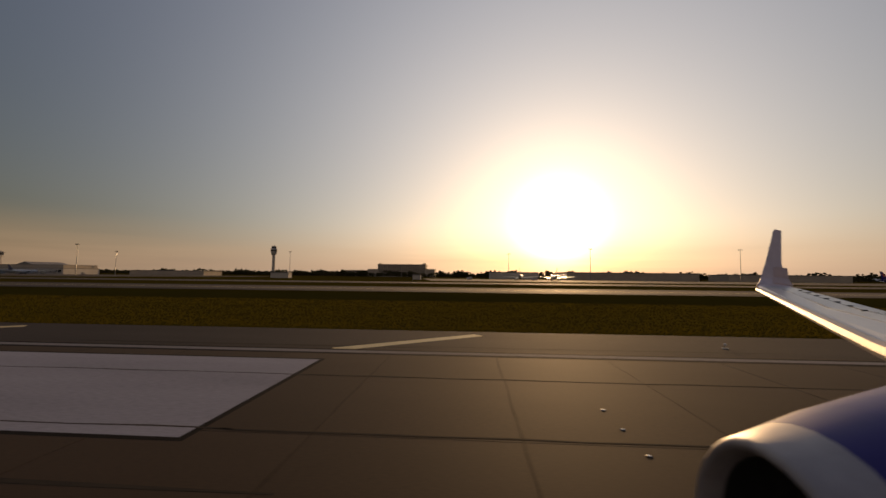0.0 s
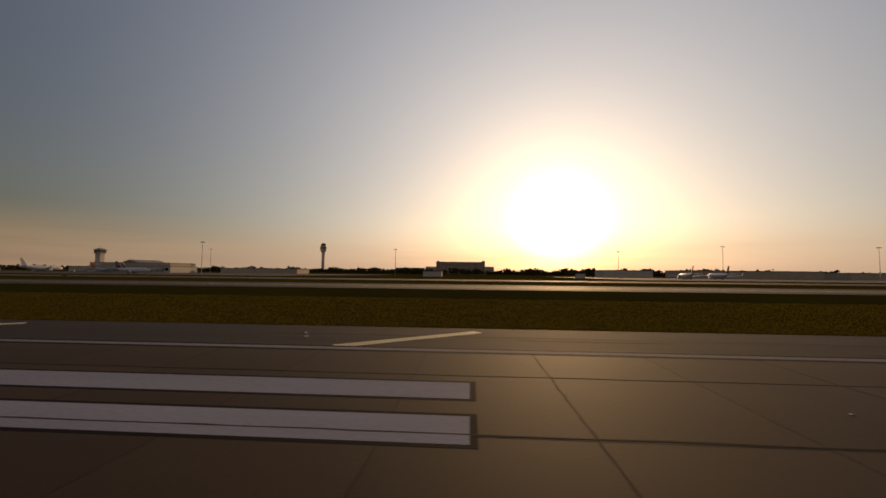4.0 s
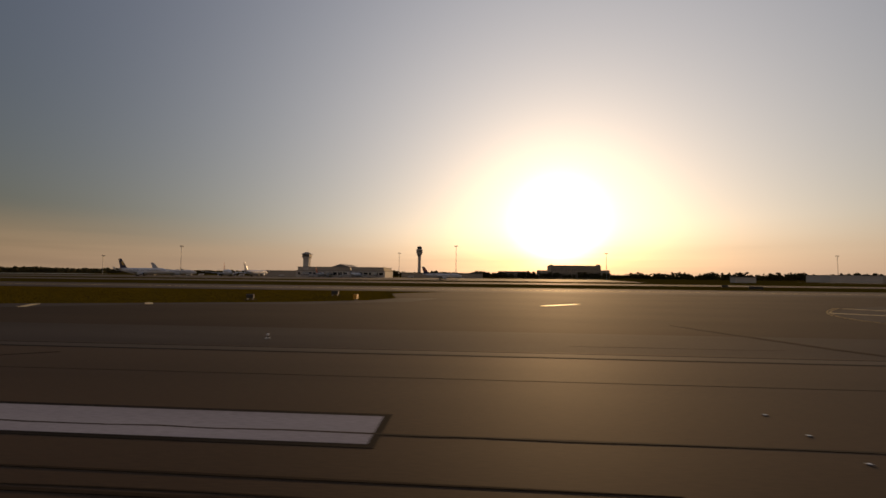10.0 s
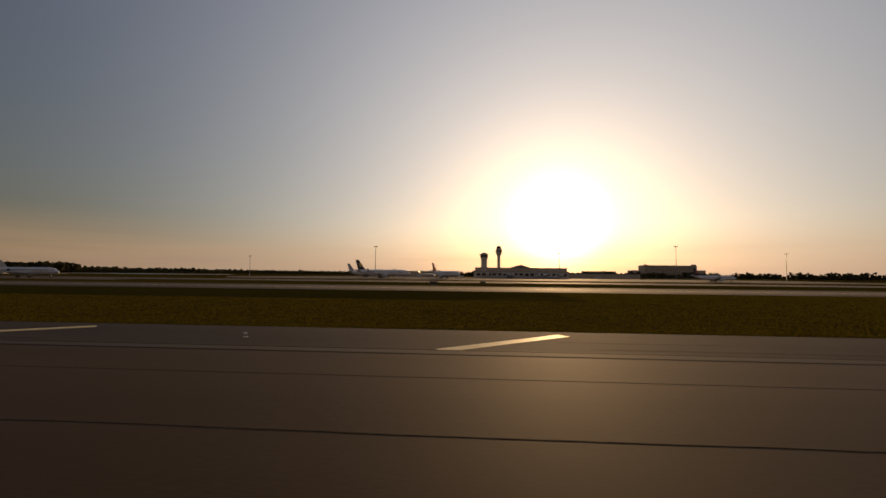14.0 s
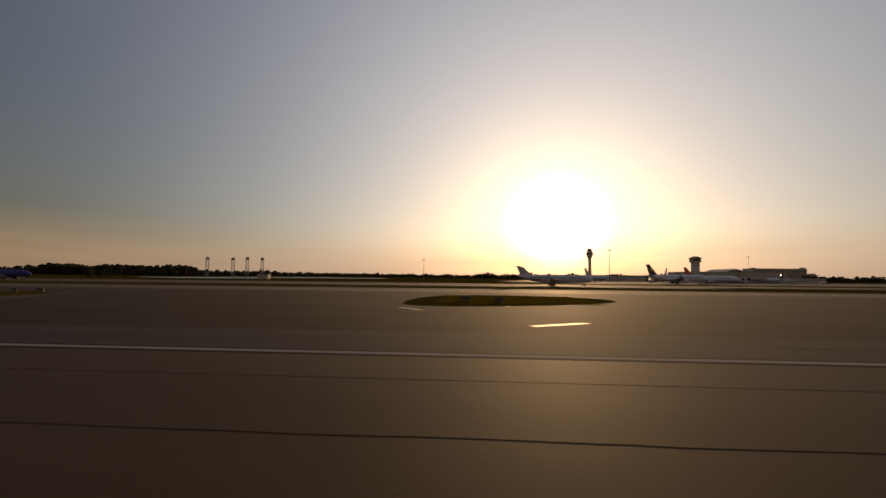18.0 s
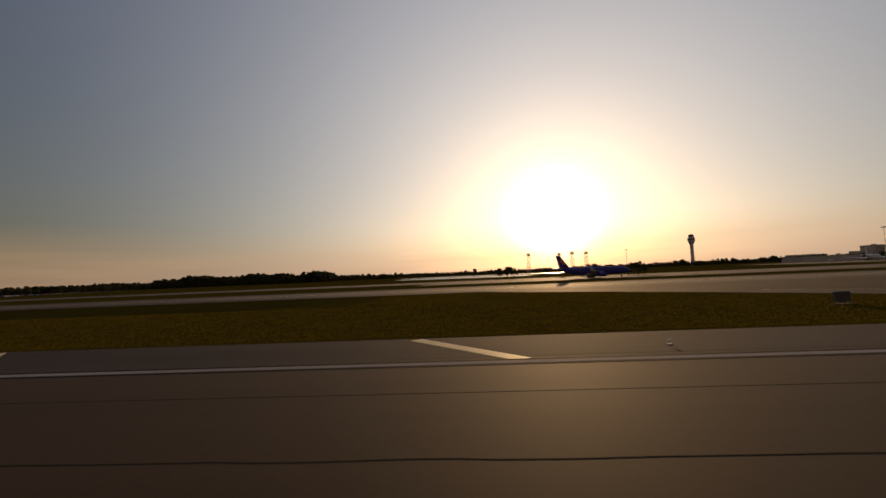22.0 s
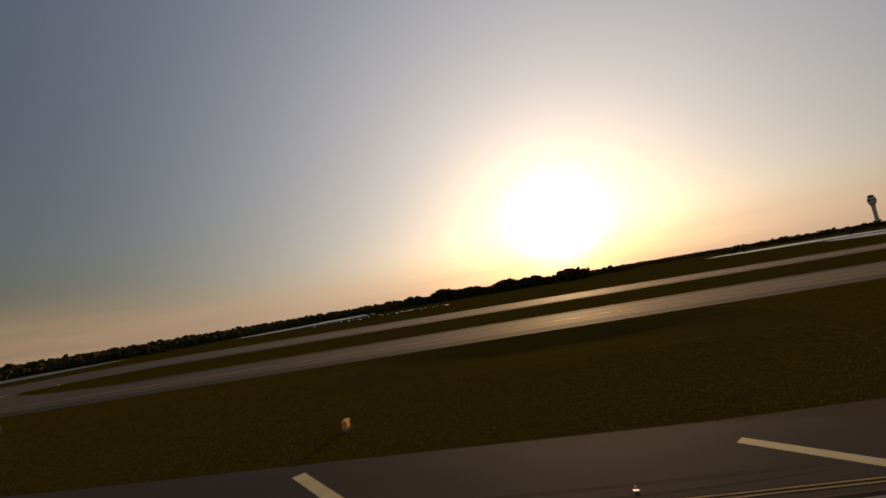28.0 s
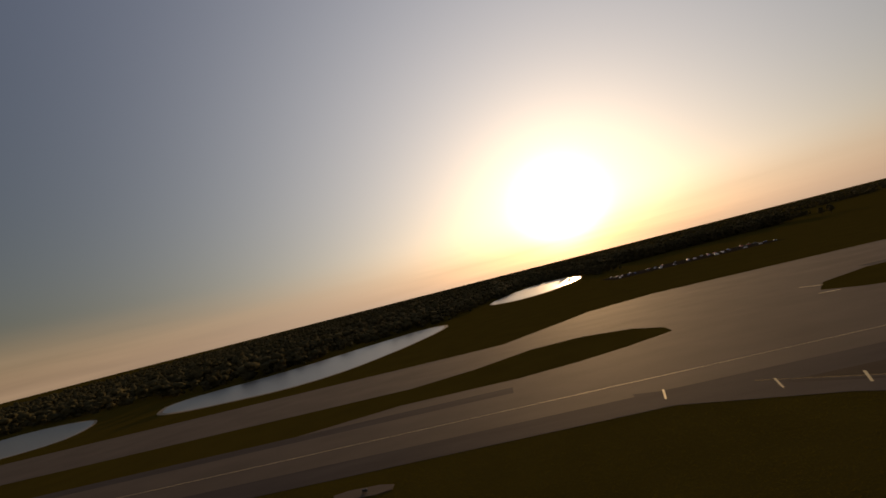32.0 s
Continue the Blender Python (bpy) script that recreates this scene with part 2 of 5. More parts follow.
GREY_SKIN = material("grey_wing_paint", (0.38, 0.39, 0.42), (0.52, 0.53, 0.56), 0.32, 2.5, 0.3, 0.03)
BLUE_SKIN = material("violet_blue_paint", (0.026, 0.022, 0.13), (0.042, 0.036, 0.20), 0.45, 2, 0.3, 0.02, spec=0.2)
RED_SKIN = material("orange_red_paint", (0.45, 0.08, 0.03), (0.60, 0.14, 0.05), 0.3, 2, 0.3, 0.02)
FADED_ORANGE = material("faded_orange_paint", (0.46, 0.36, 0.37), (0.58, 0.45, 0.45), 0.4, 2, 0.3, 0.02)
NAVY_SKIN = material("navy_paint", (0.012, 0.016, 0.05), (0.03, 0.035, 0.09), 0.3, 2, 0.3, 0.02)
GOLD_SKIN = material("gold_paint", (0.50, 0.30, 0.06), (0.62, 0.40, 0.10), 0.35, 2, 0.3, 0.02)
LILAC_SKIN = material("lilac_grey_paint", (0.50, 0.44, 0.50), (0.66, 0.58, 0.63), 0.4, 2, 0.3, 0.02)
LIP_METAL = material("weathered_metal", (0.24, 0.22, 0.23), (0.34, 0.32, 0.33), 0.5, 1.5, 0.15, 0.02, metal=0.35)
INTAKE = material("dark_intake", (0.010, 0.010, 0.011), (0.03, 0.03, 0.03), 0.5, 0.5, 0.1, 0.05)
TYRE = material("black_tyre", (0.012, 0.012, 0.012), (0.03, 0.03, 0.03), 0.85, 0.5, 0.05, 0.2)
CAR_PAINTS = [material("car_paint_" + n, c, tuple(v * 1.2 for v in c), 0.2, 1, 0.2, 0.0)
              for n, c in (("white", (0.6, 0.6, 0.6)), ("silver", (0.35, 0.36, 0.37)), ("black", (0.02, 0.02, 0.022)), ("red", (0.30, 0.03, 0.025)), ("blue", (0.03, 0.06, 0.2)))]


# ---- mesh helpers (lengths in true metres, shrunk by K when linked) ----
def shrink(me):
    me.transform(Matrix.Scale(K, 4))
    return me


def mesh_of(name, bm, mat, smooth=False):
    me = bpy.data.meshes.new(name)
    bm.to_mesh(me)
    bm.free()
    shrink(me)
    me.materials.append(mat)
    if smooth:
        for p in me.polygons:
            p.use_smooth = True
    return me


def mesh_from(name, verts, faces, mat, smooth=False):
    me = bpy.data.meshes.new(name)
    me.from_pydata([tuple(v) for v in verts], [], [tuple(f) for f in faces])
    me.update()
    shrink(me)
    me.materials.append(mat)
    if smooth:
        for p in me.polygons:
            p.use_smooth = True
    return me


def part(name, bm, mat, parent, label="", at=(0, 0, 0), rot=0.0, smooth=False):
    me = bm if isinstance(bm, bpy.types.Mesh) else mesh_of(name, bm, mat, smooth)
    ob = new(name, me)
    ob.parent = parent
    ob.location = Vector(at) * K
    ob.rotation_euler = (0, 0, rot)
    if label:
        tagged(ob, label)
    return ob


def thing(name, s, q, z=0.0, rot=0.0, label="", category="", group="", kind=""):
    ob = new(name)
    ob.empty_display_size = 0.2
    ob.location = W(s, q, z)
    ob.rotation_euler = (0, 0, rot)
    return tagged(ob, label, category, group, kind)


def box(bm, x0, x1, y0, y1, z0, z1, bevel=0.0):
    made = bmesh.ops.create_cube(bm, size=1.0)["verts"]
    for v in made:
        v.co = Vector((x0 + (v.co.x + 0.5) * (x1 - x0), y0 + (v.co.y + 0.5) * (y1 - y0), z0 + (v.co.z + 0.5) * (z1 - z0)))
    if bevel:
        edges = list({e for v in made for e in v.link_edges})
        bmesh.ops.bevel(bm, geom=edges, offset=bevel, segments=1, affect="EDGES")
    return bm


def boxes(*dims, bevel=0.0):
    bm = bmesh.new()
    for d in dims:
        box(bm, *d, bevel=bevel)
    return bm


def tube(r0, r1, z0, z1, n=10, cx=0.0, cy=0.0):
    bm = bmesh.new()
    a = [bm.verts.new((cx + r0 * math.cos(2 * math.pi * i / n), cy + r0 * math.sin(2 * math.pi * i / n), z0)) for i in range(n)]
    b = [bm.verts.new((cx + r1 * math.cos(2 * math.pi * i / n), cy + r1 * math.sin(2 * math.pi * i / n), z1)) for i in range(n)]
    for i in range(n):
        bm.faces.new((a[i], a[(i + 1) % n], b[(i + 1) % n], b[i]))
    bm.faces.new(a[::-1]), bm.faces.new(b)
    return bm


def turned(profile, n=16):
    """A lathe shape round z from (radius, height) pairs."""
    bm = bmesh.new()
    rings = [[bm.verts.new((r * math.cos(2 * math.pi * i / n), r * math.sin(2 * math.pi * i / n), z)) for i in range(n)] for r, z in profile]
    for a, b in zip(rings, rings[1:]):
        for i in range(n):
            bm.faces.new((a[i], a[(i + 1) % n], b[(i + 1) % n], b[i]))
    bm.faces.new(rings[0][::-1]), bm.faces.new(rings[-1])
    return bm


def loft(sections, n=20, caps=True):
    """Rings along x: (x, centre y, centre z, half width, half height)."""
    bm = bmesh.new()
    rings = []
    for x, cy, cz, a, b in sections:
        rings.append([bm.verts.new((x, cy + a * math.cos(2 * math.pi * i / n), cz + b * math.sin(2 * math.pi * i / n))) for i in range(n)])
    for r0, r1 in zip(rings, rings[1:]):
        for i in range(n):
            bm.faces.new((r0[i], r0[(i + 1) % n], r1[(i + 1) % n], r1[i]))
    if caps:
        bm.faces.new(rings[0][::-1]), bm.faces.new(rings[-1])
    bmesh.ops.recalc_face_normals(bm, faces=bm.faces)
    return bm


def foil(stations, vertical=False):
    """A wing from stations (span, lead x, trail x, height, thickness)."""
    bm = bmesh.new()
    rings = []
    for sp, x0, x1, h, th in stations:
        ring = []
        for u, v in ((0, 0), (0.08, 0.7), (0.3, 1), (0.65, 0.62), (1, 0.03), (1, -0.03), (0.65, -0.35), (0.3, -0.6), (0.08, -0.5)):
            x, d = x0 + (x1 - x0) * u, v * th / 2
            ring.append(bm.verts.new((x, d, sp) if vertical else (x, sp, h + d)))
        rings.append(ring)
    for a, b in zip(rings, rings[1:]):
        for i in range(len(a)):
            bm.faces.new((a[i], a[(i + 1) % len(a)], b[(i + 1) % len(a)], b[i]))
    bm.faces.new(rings[0][::-1]), bm.faces.new(rings[-1])
    bmesh.ops.recalc_face_normals(bm, faces=bm.faces)
    return bm


def slab(points, z0, z1):
    """A flat sheet with thickness from a closed outline of (s, q)."""
    bm = bmesh.new()
    top = [bm.verts.new((S0 - s, q, z1)) for s, q in points]
    low = [bm.verts.new((S0 - s, q, z0)) for s, q in points]
    f = bm.faces.new(top)
    bm.normal_update()
    if f.normal.z < 0:
        f.normal_flip()
    n = len(points)
    for i in range(n):
        bm.faces.new((top[i], top[(i + 1) % n], low[(i + 1) % n], low[i]))
    return bm


def rounded(points, times=2):
    """Corner cutting of a closed outline."""
    for _ in range(times):
        out = []
        for (a, b), (c, d) in zip(points, points[1:] + points[:1]):
            out += [(a * 0.75 + c * 0.25, b * 0.75 + d * 0.25), (a * 0.25 + c * 0.75, b * 0.25 + d * 0.75)]
        points = out
    return points


def eased(points, times=3):
    """An open line with its corners cut."""
    for _ in range(times):
        out = [points[0]]
        for (a, b), (c, d) in zip(points, points[1:]):
            out += [(a * 0.75 + c * 0.25, b * 0.75 + d * 0.25), (a * 0.25 + c * 0.75, b * 0.25 + d * 0.75)]
        points = out + [points[-1]]
    return points


def ribbon(points, width, z0=0.05, z1=0.08):
    """A painted line of even width along (s, q) points."""
    bm = bmesh.new()
    pts = [Vector((S0 - s, q)) for s, q in (eased(list(points)) if 3 <= len(points) < 12 else points)]
    left, right = [], []
    for i, p in enumerate(pts):
        d = (pts[min(i + 1, len(pts) - 1)] - pts[max(i - 1, 0)]).normalized()
        nrm = Vector((-d.y, d.x)) * width / 2
        left.append(p + nrm), right.append(p - nrm)
    ring = left + right[::-1]
    top = [bm.verts.new((p.x, p.y, z1)) for p in ring]
    low = [bm.verts.new((p.x, p.y, z0)) for p in ring]
    n = len(ring)
    m = len(pts)
    for i in range(m - 1):
        bm.faces.new((top[i], top[n - 1 - i], top[n - 2 - i], top[i + 1]))
    for i in range(n):
        bm.faces.new((top[i], top[(i + 1) % n], low[(i + 1) % n], low[i]))
    bmesh.ops.recalc_face_normals(bm, faces=bm.faces)
    return bm


def flat(name, bm, mat, label, category, kind="structure", group=""):
    ob = new(name, mesh_of(name, bm, mat))
    return tagged(ob, label, category, group, kind)


# ---- ground, runway, taxiways ----
FLAT_SPANS = ((650, 990), (1150, 1600), (1735, 2015), (2090, 2480))


def swale(s):
    """How deep the drainage ditch is at s: 1 in the open, 0 by the exits."""
    d = 1.0
    for a, b in FLAT_SPANS:
        if a < s < b:
            return 0.0
        d = min(d, abs(s - a) / 25, abs(s - b) / 25)
    return min(1.0, d)


DITCH = ((62, 0.0), (72, -0.55), (80, -1.25), (84, -1.3), (90, -0.65), (97, -0.02))


def ground_z(s, q):
    z = 0.0
    for (q0, z0), (q1, z1) in zip(DITCH, DITCH[1:]):
        if q0 <= q <= q1:
            z = z0 + (z1 - z0) * (q - q0) / (q1 - q0)
    return z * swale(s)


cols = sorted({-8000, -4000, -1200, 3400, 5000, 9000, 11000} | {v for a, b in FLAT_SPANS for v in (a - 25, a - 12, a, b, b + 12, b + 25)} | set(range(-400, 3300, 60)))
lines = [-8600, -3000, -600, -40, 20] + [q for q, z in DITCH] + [110, 300, 800, 2000, 4500, 8600]
verts = [(S0 - s, q, ground_z(s, q)) for s in cols for q in lines]
m = len(lines)
faces = [(i * m + j, i * m + j + 1, (i + 1) * m + j + 1, (i + 1) * m + j) for i in range(len(cols) - 1) for j in range(m - 1)]
bm = bmesh.new()
made = [bm.verts.new(v) for v in verts]
for f in faces:
    bm.faces.new([made[i] for i in f])
bmesh.ops.recalc_face_normals(bm, faces=bm.faces)
ground = flat("ground", bm, GRASS, "olive-green mown airfield grass, flat to the horizon", "ground")

CONCRETE_END = 735
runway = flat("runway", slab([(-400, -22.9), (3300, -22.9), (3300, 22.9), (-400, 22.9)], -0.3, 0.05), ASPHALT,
     "worn grey runway, tinted brown for warm sunlight, with dark rubber streaks", "runway")
flat("runway_shoulder", slab([(-400, 22.9), (3300, 22.9), (3300, 30.3), (-400, 30.3)], -0.3, 0.05), SHOULDER,
     "dark asphalt runway shoulder beside the runway", "shoulder")
flat("runway_shoulder", slab([(-400, -30.3), (3300, -30.3), (3300, -22.9), (-400, -22.9)], -0.3, 0.05), SHOULDER,
     "dark asphalt runway shoulder beside the runway", "shoulder")
flat("taxiway", slab([(-400, 98), (2235, 98), (2262, 101), (2500, 96), (3300, 96), (3300, 138), (-400, 138)], -0.3, 0.045), TAXIWAY,
     "pale concrete parallel taxiway", "taxiway")
flat("taxiway", slab([(-400, 200), (2235, 200), (2275, 208), (2370, 206), (2390, 191), (2414, 178), (2440, 170), (3300, 168), (3300, 222), (2450, 222), (2400, 223), (2374, 243), (2343, 268), (2300, 280),
                      (2200, 274), (2040, 262), (1900, 250), (-400, 246)], -0.3, 0.045), TAXIWAY, "second pale concrete parallel taxiway", "taxiway")
for a, b, q0, q1 in ((-400, 2235, 98, 106), (-400, 2195, 132, 138.3), (2262, 3300, 96, 106), (2400, 3300, 132, 138.3), (-400, 2235, 200, 207), (-400, 1900, 238, 246)):
    flat("taxiway_shoulder", slab([(a, q0), (b, q0), (b, q1), (a, q1)], -0.3, 0.052), SHOULDER, "dark asphalt shoulder of the parallel taxiway", "shoulder")
flat("taxiway", slab([(2195, 137), (2222, 143.5), (2245, 152), (2268, 165), (2276, 175), (2264, 189), (2235, 201), (2275, 209), (2370, 207), (2390, 192), (2364, 194), (2345, 186), (2336, 174), (2337, 165),
                      (2356, 157), (2376, 151), (2398, 147.5), (2440, 147.5), (2480, 137)], -0.3, 0.041), TAXIWAY, "pale concrete link between the parallel taxiways", "taxiway")
flat("apron", slab([(630, 327), (1193, 300), (1255, 404), (1197, 616), (573, 616)], -0.3, 0.045), TAXIWAY,
     "pale concrete terminal apron", "apron")
flat("apron", slab([(-351, 317), (334, 317), (367, 539), (-348, 539)], -0.3, 0.045), TAXIWAY,
     "pale concrete apron before the far hangars", "apron")

# exits between runway and taxiway
EXITS = []


def exit_sheet(outline, label):
    EXITS.append(outline)
    return flat("exit_taxiway", slab(outline, -0.3, 0.047), CROSSING, label, "taxiway")


exit_sheet([(690, 29), (704, 29.8), (712, 30.7), (716, 33), (718, 37), (716.6, 44.4), (711, 51), (700, 59), (688, 74), (672, 99), (770, 99), (782, 86), (778, 69), (781, 62.5),
            (791, 56), (806, 51), (820, 46.5), (833, 42.3), (851, 39.8), (870, 38.4), (890, 37), (915, 34.4), (945, 31.6), (965, 30.4), (985, 29)], "grey rapid exit taxiway beside the runway")
exit_sheet([(1180, 29), (1190, 30), (1197, 32.2), (1200, 36.5), (1200.5, 42), (1197.4, 49), (1187, 60), (1176, 73), (1166, 99), (1580, 99), (1570, 89), (1556, 79), (1542, 64), (1533, 53),
            (1530.6, 43.8), (1532.6, 36.4), (1537, 32.8), (1545, 30.4), (1560, 29)], "wide grey taxiway crossing area beside the runway")
exit_sheet([(1740, 29), (1760, 35.6), (1790, 39), (1811, 42.6), (1822, 44.6), (1835, 50), (1847, 56), (1858, 61), (1868, 66), (1878, 74), (1884, 83), (1880, 93), (1866, 99), (1950, 99), (1953, 78), (1961, 55),
            (1975, 38), (1996, 29)], "grey exit taxiway beside the runway")
exit_sheet([(1985, 29), (2000, 32.6), (2025, 33), (2050, 33.4), (2075, 35.6), (2105, 38), (2131, 41), (2153, 43.7), (2173, 45.8), (2190, 49), (2204.5, 54.5), (2215.5, 59.5), (2226, 67), (2235, 76), (2240.5, 83), (2238, 88), (2228, 92), (2200, 99),
            (2400, 103), (2372, 98), (2356, 92), (2340, 85), (2328, 77.5), (2317, 69), (2306, 58), (2301, 49.5), (2299, 43), (2298, 29)], "grey exit taxiway with painted fillets beside the runway")
for outline, note in (([(1292, 60), (1287, 54.5), (1273, 58), (1258, 68), (1256, 78), (1264, 88), (1280, 91), (1290, 82)], "grass island between taxiways"),
                      ([(1379.5, 40), (1383, 56), (1381, 66), (1376, 74), (1365, 80.5), (1357, 69), (1354.5, 45), (1357, 38.4), (1365.3, 38), (1373, 37.4)], "pointed grass island between taxiways"),
                      ([(1475, 92), (1465, 75), (1457, 64), (1449, 57), (1443, 54.4), (1440, 60), (1443, 72), (1450, 88), (1462, 97)], "small grass island between taxiways")):
    flat("grass_island", slab(rounded(outline, 1), 0.0, 0.075), GRASS, "olive-green " + note, "grass")

# darker paved fillets inside the exits' edge lines
for outline in ([(704, 30), (712, 30.8), (716, 33), (718, 37), (716.6, 44.4), (711, 51), (700, 59), (706, 66), (716, 59), (723, 53.5), (728, 46), (728.6, 40), (727, 33.5), (723.5, 28.3), (718, 25.2), (712, 23.4), (704, 23.2)],
                [(1190, 30.2), (1197, 32.4), (1200, 36.5), (1200.5, 42), (1197.4, 49), (1187, 60), (1178, 72), (1188, 80), (1199, 74), (1207, 63), (1212.5, 53), (1215, 45), (1215.3, 36.5), (1211.5, 30), (1206, 25.7), (1199, 23.4), (1190, 23.2)],
                [(1384, 36), (1374, 31.5), (1362, 31), (1350, 32.5), (1347, 38), (1346.5, 46), (1349, 54), (1353, 66), (1358, 80), (1366, 83), (1357, 67.4), (1355, 44.3), (1358, 39.2), (1365, 38.4), (1379, 40.4)],
                [(1560, 29.5), (1537, 32.8), (1532.6, 36.4), (1530.6, 43.8), (1533, 53), (1542, 64), (1536, 68), (1528.5, 63), (1524.5, 56), (1523, 48), (1523.4, 40), (1526, 33), (1532, 28), (1542, 24), (1560, 24)],
                [(2036, 23.2), (2036, 29), (2050, 33.4), (2105, 38), (2153, 43.7), (2190, 49), (2215.5, 59.5), (2235, 76), (2240, 84), (2251, 79), (2243.6, 67.8), (2235.4, 60.2), (2222, 50.3), (2200, 41), (2160, 34), (2110, 28)],
                [(1715, 23.2), (1733, 26.3), (1760, 29.7), (1794, 31.6), (1821.5, 36.9), (1843, 42), (1863.6, 52.3), (1882.6, 65.8), (1894, 80), (1884, 83), (1878, 74), (1868, 66), (1847, 56), (1822, 44.6), (1790, 39), (1760, 35.6), (1740, 29.3), (1715, 29.3)],
                [(985, 23.3), (974, 23.7), (947, 25.2), (913.6, 28.3), (886.6, 31.3), (855, 33.5), (832.6, 37), (814, 42.6), (804.5, 48.8), (787, 53), (774, 61), (771, 70), (778, 69), (781, 62.5), (791, 56), (806, 51), (820, 46.5),
                 (833, 42.3), (851, 39.8), (870, 38.4), (890, 37), (915, 34.4), (945, 31.6), (965, 30.4), (985, 29.3)],
                [(2299, 43), (2306, 58), (2317, 69), (2340, 85), (2372, 98), (2372, 108), (2348, 100), (2326, 86), (2307, 75), (2298, 65), (2289, 52), (2286, 40)]):
    flat("exit_fillet", slab(outline, -0.2, 0.0505), SHOULDER, "dark grey paved fillet inside the exit's edge line", "fillet")

# longitudinal joints in the asphalt
for q in (5.7, 17.1):
    flat("runway_joint", slab([(CONCRETE_END, q - 0.03), (2800, q - 0.03), (2800, q + 0.03), (CONCRETE_END, q + 0.03)], 0.02, 0.056), SEAM,
         "dark sealed paving joint along the runway", "joint")

# ragged dark joints along and across the concrete
def ragged(points, width, rng, top):
    """A joint whose sealant has spread unevenly."""
    left = [(a + (rng.uniform(0.25, 0.7) * width if across else 0), b + (0 if across else rng.uniform(0.25, 0.7) * width)) for a, b, across in points]
    right = [(a - (rng.uniform(0.25, 0.7) * width if across else 0), b - (0 if across else rng.uniform(0.25, 0.7) * width)) for a, b, across in points]
    return slab(left + right[::-1], 0.03, top)


rng = random.Random(21)
for q, last_s in ((11.62, 2700), (17.22, CONCRETE_END)):
    a = 250.0
    while a < last_s:
        pts, b = [], a
        while b < min(a + 60, last_s):
            pts.append((b, q + rng.uniform(-0.05, 0.05), False))
            b += rng.uniform(0.7, 2.4)
        pts.append((min(a + 60.3, last_s), q, False))
        flat("runway_joint", ragged(pts, 0.09 if a < CONCRETE_END else 0.06, rng, 0.0599), FAINT_RUBBER if a < CONCRETE_END else SEAM, "dark ragged sealed joint along the runway", "joint", "structure", "ragged joints")
        a += 60
for i in range(88):
    at, pts, q = 287.6 + 5.08 * i, [], 5.8
    while q < 21.4:
        pts.append((at + rng.uniform(-0.03, 0.03), q, True))
        q += rng.uniform(0.25, 0.9)
    pts.append((at, 21.4, True))
    flat("runway_joint", ragged(pts, rng.uniform(0.04, 0.11) if at < 690 else 0.03, rng, 0.0562), rng.choice((SEAM, SEAM, FAINT_RUBBER)) if at < 690 else SEAM, "dark stained joint across the concrete", "joint", "structure", "ragged joints")

# ---- painted markings ----
FT = 0.3048


def painted(name, outline, mat, label, border=0.2, group=""):
    """A painted block on its black border."""
    if border:
        s0, s1 = min(p[0] for p in outline) - border, max(p[0] for p in outline) + border
        q0, q1 = min(p[1] for p in outline) - border, max(p[1] for p in outline) + border
        ob = flat(name, slab(outline, 0.04, 0.0595), mat, label, "runway marking", "structure", group)
        part("border", slab([(s0, q0), (s1, q0), (s1, q1), (s0, q1)], 0.04, 0.0575), BLACK_PAINT, ob, "black painted border")
        return ob
    return flat(name, slab(outline, 0.04, 0.0595), mat, label, "runway marking", "structure", group)


def block(s0, s1, q0, q1):
    return [(s0, q0), (s1, q0), (s1, q1), (s0, q1)]


painted("aiming_point_marking", block(1020 * FT, 1170 * FT, 11.0, 20.0), WHITE_PAINT, "huge white painted aiming block on the runway")
painted("aiming_point_marking", block(1020 * FT, 1170 * FT, -20.0, -11.0), WHITE_PAINT, "huge white painted aiming block on the runway")
for start, bars in ((1500, 2), (2000, 2), (2500, 1), (3000, 1)):
    for b in range(bars):
        q0 = 11.0 + b * 11 * FT
        for sgn in (1, -1):
            lo, hi = sorted((sgn * q0, sgn * (q0 + 6 * FT)))
            painted("touchdown_bar", block((start + 20) * FT, (start + 95) * FT, lo, hi), WHITE_PAINT, "long white touchdown bar edged in black", group="touchdown bars")
for sgn in (1, -1):
    lo, hi = sorted((sgn * 21.8, sgn * 22.4))
    for a, b, paint, note in ((-400, 700, EDGE_PAINT, "white painted runway edge line"), (700, 1190, WORN_PAINT, "worn grey runway edge line"), (1190, 3300, EDGE_PAINT, "white painted runway edge line")):
        wear = 0.15 if paint is WORN_PAINT else 0.0
        flat("edge_line", slab(block(a, b, lo - wear, hi + wear), 0.04, 0.0595), paint, note, "line")
    lo, hi = sorted((sgn * 21.45, sgn * 22.75))
    flat("edge_line_border", slab(block(-400, 3300, lo, hi), 0.04, 0.0575), BLACK_PAINT, "black border under the edge line", "line")

# slanted stripes on the shoulder, which lean away from the middle of the runway
for s in [342.9 + 31.84 * i for i in range(-5, 11)] + [1009.7 + 32.05 * i for i in range(6)] + [1578.6 + 30.9 * i for i in range(-1, 4)] + [2012, 2043.5]:
    lean_s, reach = (-7.5, 28.7) if s < 1240 else (6.4, 29.8)
    flat("shoulder_stripe", ribbon([(s, 22.6), (s + lean_s, reach)], 0.95, 0.04, 0.0565), YELLOW_PAINT,
         "pale yellow slanted stripe on the runway shoulder", "stripe", "structure", "shoulder stripes")
